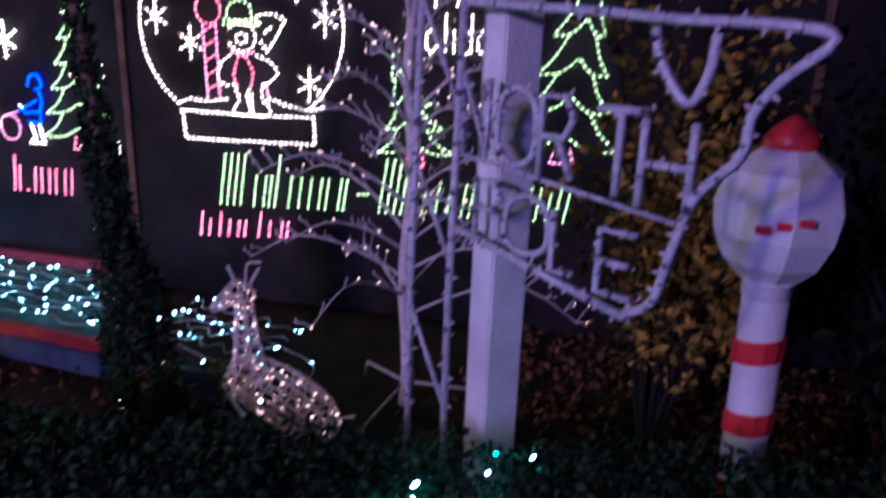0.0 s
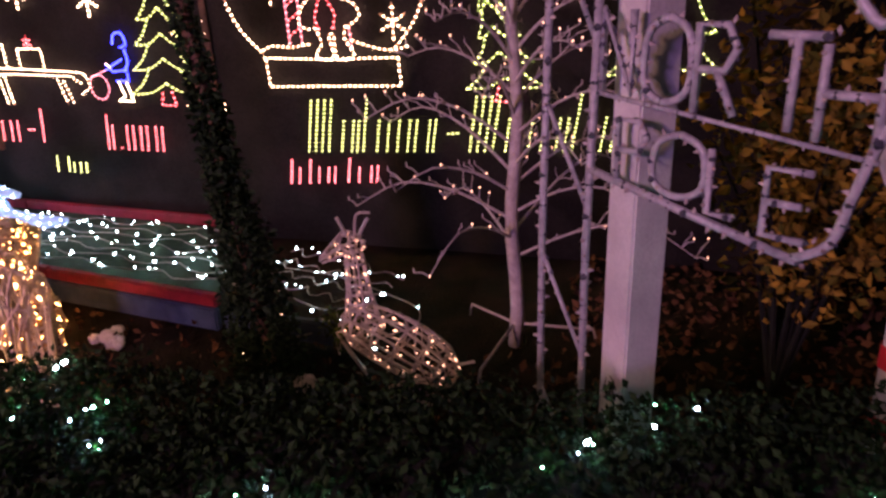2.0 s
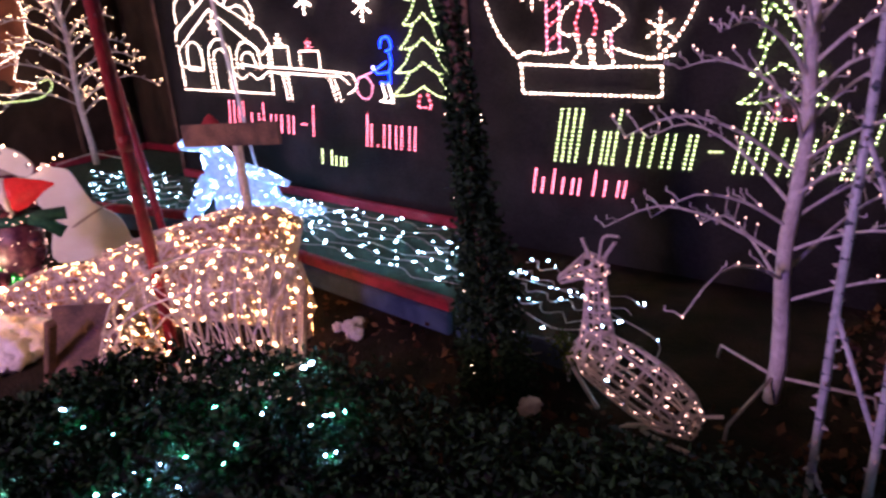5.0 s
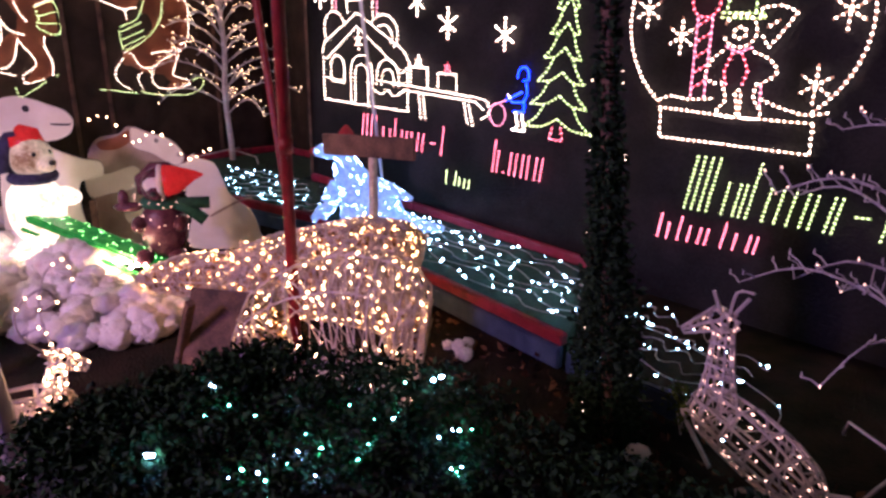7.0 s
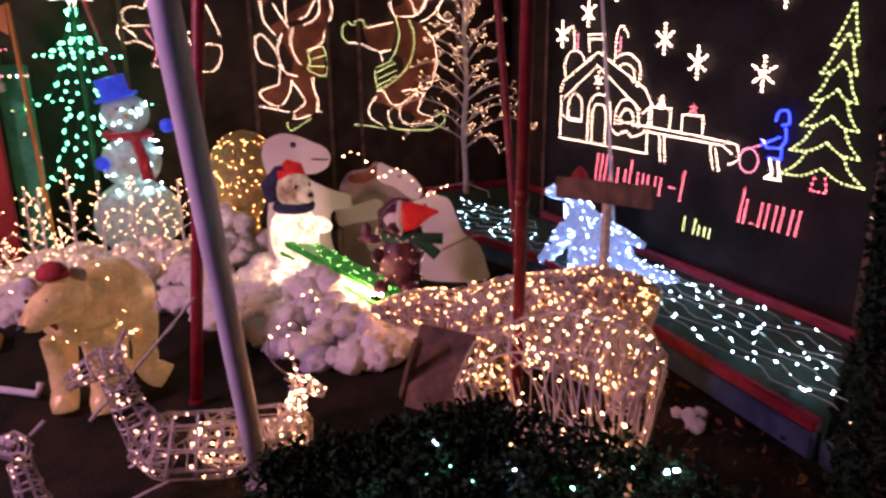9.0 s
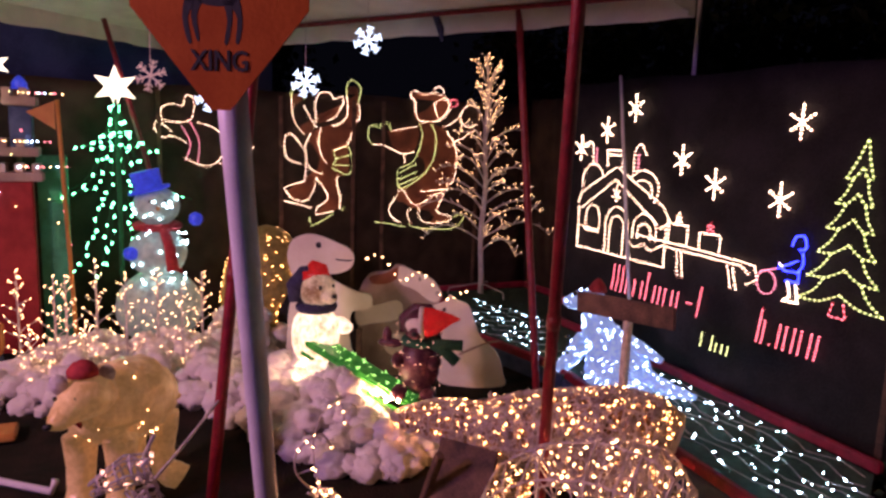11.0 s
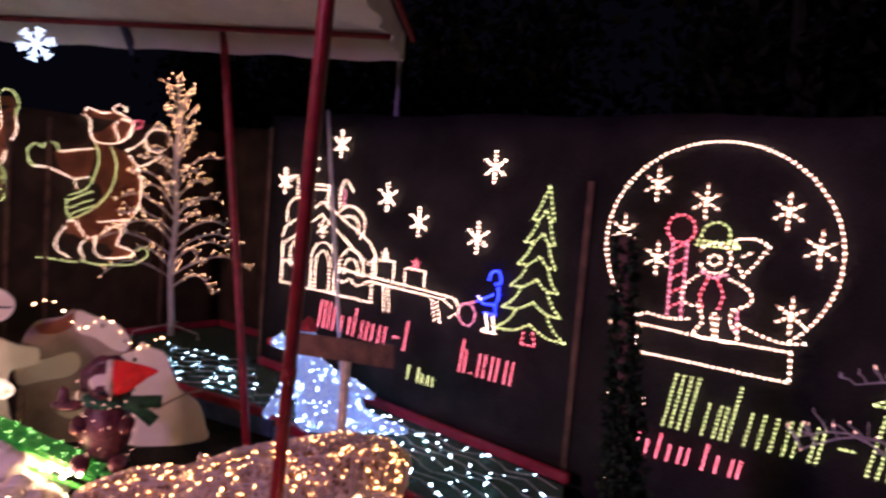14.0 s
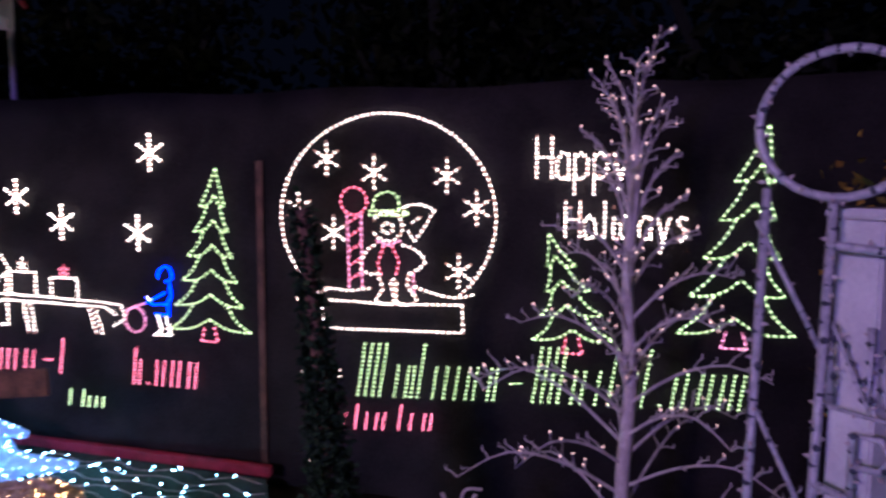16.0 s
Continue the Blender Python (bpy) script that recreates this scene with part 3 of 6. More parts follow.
drawing("elf_light", "blue rope-light drawing of a small stooping toymaker", on_north, [
    (L_BLUE, [(-1.11, 1.15), (-1.09, 1.21), (-1.03, 1.22), (-1.01, 1.15), (-1.06, 1.13)], "curve"), (L_BLUE, [(-1.03, 1.12), (-1.02, 1.04), (-1.06, 0.98)], "curve"),
    (L_BLUE, [(-1.2, 0.99), (-1.12, 1.03), (-1.06, 1.06)]), (L_BLUE, [(-1.2, 1.03), (-1.15, 0.98), (-1.04, 0.99), (-1.04, 0.92), (-1.13, 0.92)]), (L_ROPE, [(-1.12, 0.92), (-1.09, 0.82), (-1.14, 0.79), (-1.03, 0.79), (-1.06, 0.92)]), (L_ROPE, [(-1.2, 1.03), (-1.16, 1.0)])], place_n, 0.022)

LETTERS = {"H": [[(0, 0), (0, 1)], [(0.5, 0), (0.5, 1)], [(0, 0.5), (0.5, 0.5)]],
           "a": [[(0.42, 0.55), (0.2, 0.6), (0.03, 0.4), (0.05, 0.1), (0.25, 0), (0.42, 0.12)], [(0.42, 0.6), (0.42, 0)]],
           "p": [[(0, 0.6), (0, -0.35)], [(0, 0.5), (0.22, 0.6), (0.42, 0.45), (0.4, 0.12), (0.2, 0), (0, 0.1)]],
           "y": [[(0, 0.6), (0.2, 0.02)], [(0.42, 0.6), (0.1, -0.35)]],
           "o": [[(0.2, 0.6), (0.02, 0.45), (0.02, 0.12), (0.2, 0), (0.4, 0.12), (0.4, 0.45), (0.2, 0.6)]],
           "l": [[(0.1, 1), (0.1, 0)]], "i": [[(0.1, 0.6), (0.1, 0)], [(0.1, 0.8), (0.1, 0.86)]],
           "d": [[(0.42, 1), (0.42, 0)], [(0.42, 0.5), (0.2, 0.6), (0.02, 0.42), (0.04, 0.1), (0.22, 0), (0.42, 0.1)]],
           "s": [[(0.38, 0.52), (0.2, 0.6), (0.04, 0.48), (0.2, 0.32), (0.38, 0.16), (0.2, 0), (0.02, 0.08)]],
           "N": [[(0, 0), (0, 1), (0.5, 0), (0.5, 1)]], "O": [[(0.25, 1), (0.02, 0.8), (0, 0.2), (0.25, 0), (0.5, 0.2), (0.48, 0.8), (0.25, 1)]],
           "R": [[(0, 0), (0, 1), (0.35, 1), (0.48, 0.75), (0.35, 0.5), (0, 0.5)], [(0.25, 0.5), (0.5, 0)]], "T": [[(0, 1), (0.55, 1)], [(0.27, 1), (0.27, 0)]],
           "P": [[(0, 0), (0, 1), (0.35, 1), (0.48, 0.75), (0.35, 0.5), (0, 0.5)]], "L": [[(0, 1), (0, 0), (0.45, 0)]], "E": [[(0.45, 1), (0, 1), (0, 0), (0.45, 0)], [(0, 0.5), (0.38, 0.5)]]}


def word(mat, text, x, z, h, w, lean=0.0):
    out = []
    for c in text:
        for s in LETTERS[c]:
            out.append((mat, [(x + (u * w) + lean * v * h, z + v * h) for u, v in s]))
        x += w * (0.3 if c in "li" else 0.62)
    return out


drawing("greeting_light", "cream rope-light lettering reading Happy Holidays", on_north, word(L_ROPE, "Happy", 1.25, 1.77, 0.24, 0.165) + word(L_ROPE, "Holidays", 1.41, 1.45, 0.21, 0.155), place_n, 0.026)
def stems(mat, feet, low, tall, lean, z0, rise=0.0):
    """Plain slanting bars: a row of stems, tall where the foot is given with a second number."""
    out = []
    for f in feet:
        x, h = (f[0], tall) if isinstance(f, tuple) else (f, low)
        z = z0 + rise * (x - feet[0][0])
        out.append((mat, [(x, z), (x + lean * h, z + h)]))
    return out


drawing("lettering_light", "long line of slanting lime rope-light lettering on the tarp", on_north,
        stems(L_GREEN, [(0.21, 1), (0.255, 1), (0.3, 1), (0.345, 1), 0.435, 0.5, 0.535, (0.575, 1), 0.665, 0.73, 0.795, 0.86, 0.905, 0.985, 1.02, (1.245, 1), (1.29, 1), (1.335, 1), (1.38, 1), 1.455, 1.505, 1.585, (1.655, 1), 1.74, 1.785, (1.83, 1), 1.985, 2.04, 2.115, 2.165, 2.225, 2.275, 2.325], 0.2, 0.33, 0.16, 0.485, 0.032)
        + [(L_GREEN, [(1.11, 0.625), (1.19, 0.63)]), (L_GREEN, [(1.915, 0.56), (1.94, 0.56)])], place_n, 0.026, 0.0066)
drawing("lettering_light", "short line of red rope-light lettering on the tarp", on_north, stems(L_RED, [(0.06, 1), 0.12, (0.19, 1), 0.255, 0.32, 0.365, (0.46, 1), 0.53, 0.61, 0.65], 0.1, 0.16, 0.15, 0.275, 0.06), place_n, 0.018, 0.0066)
drawing("lettering_light", "short line of red rope-light lettering under the fir", on_north, stems(L_RED, [(-1.31, 1), -1.27, -1.15, -1.1, -1.04, -0.99, -0.92, -0.87], 0.17, 0.25, 0.12, 0.455, 0.0) + [(L_RED, [(-1.215, 0.47), (-1.19, 0.47)])], place_n, 0.022, 0.0066)
drawing("lettering_light", "tiny lime rope-light lettering low on the tarp", on_north, stems(L_GREEN, [(-1.8, 1), (-1.7, 1), -1.655, -1.6, -1.55], 0.08, 0.12, 0.15, 0.28, 0.0), place_n, 0.02, 0.0066)
drawing("lettering_light", "red rope-light lettering under the workshop", on_north, stems(L_RED, [(-2.86, 1), (-2.8, 1), (-2.74, 1), (-2.68, 1), -2.58, -2.49, (-2.43, 1), -2.34, -2.28, -2.22, -2.14, -2.08, (-1.86, 1)], 0.15, 0.24, 0.14, 0.49, 0.0) + [(L_RED, [(-1.98, 0.58), (-1.92, 0.58)])], place_n, 0.022, 0.0066)


def scaled(strokes, ax, bx, az, bz, cz):
    return [(m, [(ax + bx * x, az - bz * y + cz * x) for x, y in pts], "curve") for m, pts in strokes]


skater_a = [
    (L_ROPE, [(690, 235), (670, 190), (672, 150), (648, 120), (665, 100), (690, 112), (715, 120), (760, 112), (800, 130), (825, 150)]), (L_ROPE, [(830, 185), (800, 225), (760, 240), (690, 235)]),
    (L_ROPE, [(750, 105), (765, 85), (795, 95), (800, 115)]), (L_ROPE, [(755, 165), (770, 210), (785, 232), (815, 195), (825, 160), (790, 140), (755, 165)]), (L_RED, arc(845, 160, 17, 17, 0, 360, 10)),
    (L_ROPE, [(680, 258), (620, 265), (565, 272)]), (L_GREEN, [(565, 272), (555, 240), (525, 235), (515, 255), (490, 240), (468, 262), (470, 300), (490, 325)]), (L_ROPE, [(490, 325), (530, 330), (580, 355), (625, 375), (670, 370)]),
    (L_GREEN, [(690, 240), (705, 300), (690, 370), (660, 420), (600, 440)]), (L_GREEN, [(745, 250), (770, 320), (755, 420), (700, 490), (610, 530), (598, 450)])]
skater_b = [
    (L_GREEN, [(605, 460), (680, 430)]), (L_GREEN, [(605, 490), (690, 460)]), (L_GREEN, [(610, 515), (690, 485)]), (L_ROPE, [(625, 375), (630, 420)]),
    (L_ROPE, [(800, 270), (850, 245), (880, 215)]), (L_ROPE, arc(925, 225, 45, 50, 0, 360, 16)), (L_ROPE, [(945, 290), (900, 320), (850, 335)]), (L_ROPE, [(815, 285), (855, 350), (868, 420), (855, 520), (820, 530)]),
    (L_ROPE, [(600, 540), (630, 545), (660, 600), (700, 615), (760, 580), (830, 555), (710, 555)]), (L_ROPE, [(600, 560), (565, 610), (575, 655), (620, 690)]), (L_ROPE, [(665, 625), (645, 650), (665, 700)]),
    (L_ROPE, [(705, 620), (700, 670), (740, 705), (820, 710), (850, 690), (790, 660), (785, 640), (815, 570)]), (L_GREEN, [(500, 670), (560, 685), (640, 710)]), (L_GREEN, [(650, 700), (690, 720), (760, 735), (850, 745), (905, 715), (895, 680), (860, 690)])]
sk = drawing("skating_bear_light", "large cream and green rope-light bear on skates", on_west, scaled(skater_a + skater_b, 1.87, 0.00278, 2.36, 0.00254, 0.00024), (-5.5, 4.0, 1.4), 0.035, 0.0066)
leaper = [
    (L_ROPE, [(150, 270), (105, 210), (95, 150), (90, 100)]), (L_GREEN, [(95, 120), (90, 90), (110, 60), (150, 65), (150, 120)]), (L_ROPE, [(145, 140), (180, 200), (205, 240)]),
    (L_ROPE, [(205, 225), (200, 150), (215, 100), (265, 95), (290, 125), (325, 120), (335, 150), (310, 185), (300, 205), (255, 220)]),
    (L_ROPE, [(280, 245), (330, 230), (355, 190), (350, 120)]), (L_GREEN, [(350, 120), (350, 75), (375, 50), (410, 75), (420, 110), (405, 150)]), (L_ROPE, [(405, 150), (415, 210), (380, 270), (360, 330), (285, 355)])]
leaper_b = [
    (L_ROPE, [(180, 265), (155, 320), (160, 380), (185, 430), (240, 455)]), (L_ROPE, [(230, 245), (215, 310), (235, 380), (258, 410)]), (L_GREEN, [(285, 360), (365, 350), (370, 470), (290, 435), (300, 400), (290, 370)]),
    (L_GREEN, [(295, 395), (365, 385)]), (L_GREEN, [(295, 420), (365, 430)]), (L_ROPE, [(160, 390), (150, 470), (110, 480), (60, 495), (90, 540), (150, 565), (190, 530), (210, 460)]),
    (L_ROPE, [(205, 465), (265, 565), (215, 600), (215, 635), (290, 630)]), (L_ROPE, [(310, 470), (305, 510), (325, 570), (320, 620)]), (L_ROPE, [(40, 545), (110, 570), (185, 600)]), (L_GREEN, [(175, 640), (185, 680), (240, 665), (290, 640)]), (L_GREEN, [(330, 630), (345, 620)]),
    (L_ROPE, [(145, 330), (90, 260), (60, 280), (70, 360), (140, 400)])]
lp = drawing("leaping_bear_light", "cream rope-light bear with raised arms and skates", on_west, scaled(leaper + leaper_b, 2.10, 0.00234, 2.34, 0.00242, 0.00032), (-5.5, 2.7, 1.4), 0.035, 0.0066)
tumbler = [
    (L_ROPE, [(175, 290), (170, 255), (200, 240), (230, 245), (240, 215), (262, 225), (258, 275), (235, 290), (200, 290), (175, 290)]), (L_ROPE, [(200, 320), (160, 290), (150, 310), (170, 335), (200, 330), (240, 350)]),
    (L_PINK, [(245, 280), (275, 340), (270, 410)]), (L_PINK, [(225, 300), (250, 350), (235, 400)]), (L_ROPE, [(270, 290), (330, 310), (350, 360), (330, 400), (290, 415), (230, 390)]),
    (L_ROPE, [(340, 310), (390, 290), (380, 240), (395, 230), (420, 280), (435, 320)]), (L_ROPE, [(350, 360), (400, 340), (435, 350), (420, 400), (390, 415), (330, 405)])]
drawing("tumbling_bear_light", "cream rope-light bear tumbling on its back", on_west, scaled(tumbler, 0.466, 0.0033, 2.84, 0.0035, 0.0), (-5.5, 1.4, 1.6), 0.035, 0.0066)


def brown_board(th, poly, ax, bx, az, bz, cz):
    """A stained plywood piece behind the rope light, cut to the figure."""
    pts = smooth_line([(ax + bx * x, az - bz * y + cz * x, 0) for x, y in poly], 3, True)
    bm = bmesh.new()
    front = [bm.verts.new(on_west(p.x, p.y) - Vector((0.014, 0, 0))) for p in pts]
    rear = [bm.verts.new(v.co - Vector((0.012, 0, 0))) for v in front]
    bm.faces.new(front)
    bm.faces.new(rear[::-1])
    for i in range(len(front)):
        j = (i + 1) % len(front)
        bm.faces.new((front[i], rear[i], rear[j], front[j]))
    part("board", bm, M_BROWNPLY, th, "brown stained plywood board")


for poly in ([(690, 240), (745, 245), (815, 285), (855, 350), (868, 420), (855, 520), (820, 555), (710, 555), (610, 530), (598, 450), (660, 420), (690, 370), (705, 300)],
             [(680, 258), (565, 272), (490, 250), (475, 300), (580, 355), (665, 370), (690, 310)],
             [(675, 225), (672, 150), (655, 115), (760, 112), (825, 150), (828, 185), (795, 226), (750, 236)],
             [(605, 545), (565, 610), (575, 655), (655, 690), (700, 670), (740, 705), (820, 708), (845, 690), (790, 660), (815, 572), (750, 562)]):
    brown_board(sk, poly, 1.87, 0.00278, 2.36, 0.00254, 0.00024)
for poly in ([(180, 268), (230, 248), (300, 240), (378, 272), (360, 330), (365, 465), (310, 480), (325, 570), (318, 622), (218, 630), (262, 565), (205, 465), (162, 390), (158, 320)],
             [(148, 265), (98, 150), (95, 95), (145, 90), (148, 140), (203, 236)], [(290, 238), (332, 228), (354, 190), (352, 90), (405, 85), (404, 150), (412, 210), (384, 262)],
             [(208, 220), (202, 150), (217, 104), (265, 98), (330, 150), (300, 203), (255, 218)], [(162, 396), (148, 472), (66, 497), (92, 538), (150, 560), (188, 528), (206, 466)]):
    brown_board(lp, poly, 2.10, 0.00234, 2.34, 0.00242, 0.00032)


# ---- wire figures ----
SQUARE = [1.0]


def squarish(v):
    return math.copysign(abs(v) ** SQUARE[0], v)


def loft_point(rings, u, a):
    """A point on a tube of varying oval section: u along 0..1, a round."""
    k = min(max(u, 0), 0.9999) * (len(rings) - 1)
    i, t = int(k), k - int(k)
    (c0, w0, h0), (c1, w1, h1) = rings[i], rings[i + 1]
    c0, c1 = Vector(c0), Vector(c1)
    d0 = Vector(rings[min(i + 1, len(rings) - 1)][0]) - Vector(rings[max(i - 1, 0)][0])
    d1 = Vector(rings[min(i + 2, len(rings) - 1)][0]) - Vector(rings[i][0])
    d = d0.lerp(d1, t).normalized()
    side = d.cross(Vector((0, 0, 1)))
    side = side.normalized() if side.length > 0.15 else Vector((d.y, -d.x, 0)).normalized() if abs(d.x) + abs(d.y) > 1e-4 else Vector((1, 0, 0))
    up = side.cross(d)
    return c0.lerp(c1, t) + side * squarish(math.cos(a)) * (w0 + (w1 - w0) * t) + up * squarish(math.sin(a)) * (h0 + (h1 - h0) * t)


def wire_loft(bm, rings, hoops, rails, scribbles, r, rng):
    for i in range(hoops):
        u = (i + 0.5) / hoops
        sweep(bm, [loft_point(rings, u, k * math.tau / 14) for k in range(14)], r * 1.3, 4, True)
    for i in range(rails):
        a = i * math.tau / rails
        sweep(bm, [loft_point(rings, k / 14, a) for k in range(15)], r * 1.2, 4)
    for i in range(scribbles):
        u, a, du, da = rng.random(), rng.uniform(0, 6.28), rng.uniform(-0.05, 0.05), rng.uniform(-0.5, 0.5)
        pts = []
        for k in range(9):
            pts.append(loft_point(rings, min(max(u, 0), 1), a) + Vector((rng.gauss(0, 1), rng.gauss(0, 1), rng.gauss(0, 1))) * r)
            du, da = du + rng.gauss(0, 0.025), da + rng.gauss(0, 0.25)
            u, a = u + du, a + da
        sweep(bm, pts, r * 0.8, 3)
    return bm


def solid_loft(bm, rings, n=18, m=14, rough=0.0, seed=0.0):
    grid = []
    for i in range(n + 1):
        row = []
        for k in range(m):
            p = loft_point(rings, i / n, k * math.tau / m)
            c = loft_point(rings, i / n, k * math.tau / m + math.pi)
            p += (p - c) * (rough * noise.noise(p * 16 + Vector((seed, 0, 0))))
            row.append(bm.verts.new(p))
        grid.append(row)
    for a, b in zip(grid, grid[1:]):
        for k in range(m):
            bm.faces.new((a[k], a[(k + 1) % m], b[(k + 1) % m], b[k]))
    bm.faces.new(grid[0][::-1])
    bm.faces.new(grid[-1])
    return bm


def scatter_bulbs(dots, rings, count, r, rng, inset=0.97):
    for _ in range(count):
        u, a = rng.random(), rng.uniform(0, 6.28)
        p, q = loft_point(rings, u, a), loft_point(rings, u, a + math.pi)
        dots.add(p.lerp(q, (1 - inset) / 2), r * rng.choice((0.6, 0.75, 0.9, 1.0, 1.2, 1.6)), Vector((rng.gauss(0, 1), rng.gauss(0, 1), rng.gauss(0, 1))).normalized(), 1.8)


def wire_animal(name, place, label, category, sections, bulb_mat, bulbs, seed, mat, r=0.004, bulb_r=0.008, skin=None, lines=(), group="", lean=None):
    """sections: (part name, rings, hoops, rails, scribbles). lines: (part name, points, radius)."""
    rng = random.Random(seed)
    th = thing(name, place, label, category, group)
    dots = Dots()
    total = sum(s[2] + s[4] for s in sections)
    for pname, rings, hoops, rails, scrib in sections:
        if skin:
            inner = [(c, w * 0.92, h * 0.92) for c, w, h in rings]
            inner[0] = (Vector(rings[0][0]).lerp(Vector(rings[1][0]), 0.3), inner[0][1], inner[0][2])
            inner[-1] = (Vector(rings[-1][0]).lerp(Vector(rings[-2][0]), 0.35), inner[-1][1], inner[-1][2])
            sk = part(pname, solid_loft(bmesh.new(), inner, 16, 12, 0.05, seed), skin, th, smooth=True)
            part("wire_mesh", wire_loft(bmesh.new(), rings, hoops, rails, scrib, r, rng), mat, sk, kind="stuff")
        else:
            part(pname, wire_loft(bmesh.new(), rings, hoops, rails, scrib, r, rng), mat, th, kind="stuff")
        scatter_bulbs(dots, rings, int(bulbs * (hoops + scrib) / total), bulb_r, rng, 1.0 if skin else 0.95)
    for pname, pts, rad in lines:
        pts = smooth_line(pts, 4)
        part(pname, sweep(bmesh.new(), pts, rad, 5), mat, th)
        for p, w in along(pts, 0.05):
            if rng.random() < min(1, bulbs / 160):
                dots.add(p, bulb_r, w, 1.6)
    dots.part("bulb_string", bulb_mat, th)
    return th


# large lit bear with lowered head, made of vine over wire
def V(x, y, z):
    return Vector((x, y, z))


SQUARE[0] = 0.72
wire_animal("wire_bear", (-0.9, 2.75, G), "large vine-covered wire bear lowering its head, glowing with golden bulbs", "light sculpture", [
    ("body", [(V(-1.27, 2.37, 0.14), 0.15, 0.17), (V(-1.06, 2.51, 0.2), 0.2, 0.23), (V(-0.9, 2.65, 0.24), 0.21, 0.24), (V(-0.72, 2.81, 0.25), 0.24, 0.29), (V(-0.6, 2.93, 0.22), 0.25, 0.3), (V(-0.54, 2.99, 0.19), 0.2, 0.27)], 8, 12, 520),
    ("head", [(V(-1.62, 1.98, 0.16), 0.03, 0.03), (V(-1.58, 2.02, 0.17), 0.06, 0.06), (V(-1.46, 2.16, 0.19), 0.11, 0.11), (V(-1.34, 2.29, 0.19), 0.13, 0.13), (V(-1.2, 2.42, 0.18), 0.12, 0.12)], 5, 8, 200),
    ("leg", [(V(-0.7, 3.04, 0.12), 0.11, 0.12), (V(-0.66, 3.06, 0.0), 0.1, 0.1), (V(-0.64, 3.07, G), 0.1, 0.1)], 3, 6, 50),
    ("leg", [(V(-0.5, 2.9, 0.12), 0.13, 0.14), (V(-0.48, 2.89, 0.0), 0.11, 0.11), (V(-0.47, 2.88, G), 0.1, 0.11)], 4, 7, 70),
    ("leg", [(V(-1.0, 2.42, 0.12), 0.11, 0.12), (V(-0.99, 2.4, 0.0), 0.1, 0.1), (V(-0.98, 2.4, G), 0.1, 0.1)], 4, 7, 70),
    ("leg", [(V(-1.2, 2.56, 0.12), 0.11, 0.12), (V(-1.2, 2.56, 0.0), 0.1, 0.1), (V(-1.2, 2.56, G), 0.1, 0.1)], 3, 6, 50),
    ("ear", [(V(-1.22, 2.33, 0.29), 0.03, 0.03), (V(-1.21, 2.33, 0.36), 0.035, 0.02)], 2, 4, 3),
    ("ear", [(V(-1.3, 2.44, 0.29), 0.03, 0.03), (V(-1.3, 2.45, 0.36), 0.035, 0.02)], 2, 4, 3)],
    L_GOLD, 1250, 3, M_VINE, 0.0038, 0.0031, M_VINESKIN)
# domed cage of cane before the bear
cage = wire_animal("wire_cub", (0.0, 2.12, G), "domed wire cub of coarse cane grid with warm bulbs", "light sculpture", [
    ("body", [(V(-0.33, 1.97, 0.1), 0.08, 0.2), (V(-0.22, 2.03, 0.2), 0.16, 0.31), (V(-0.07, 2.1, 0.265), 0.19, 0.38), (V(0.12, 2.17, 0.31), 0.19, 0.42), (V(0.25, 2.22, 0.31), 0.17, 0.41), (V(0.31, 2.245, 0.3), 0.1, 0.34)], 6, 9, 60)],
    L_WARM, 230, 5, M_VINE, 0.0042, 0.0042)
rng, fluff = random.Random(26), bmesh.new()
for k in range(420):
    p = loft_point([(V(-0.36, 1.95, -0.02), 0.12, 0.12), (V(-0.1, 2.05, 0.02), 0.2, 0.16), (V(0.2, 2.18, 0.06), 0.2, 0.16)], rng.random(), rng.uniform(0, 6.28))
    d = V(rng.gauss(0, 1), rng.gauss(0, 1), rng.gauss(0, 1)).normalized() * rng.uniform(0.02, 0.05)
    sweep(fluff, [p, p + d * 0.5 + V(0, 0, 0.006), p + d], [0.004, 0.005, 0.002], 3)
part("tinsel_skirt", fluff, M_GLITTER, cage, "white tinsel strands at its foot", kind="stuff")
SQUARE[0] = 1.0


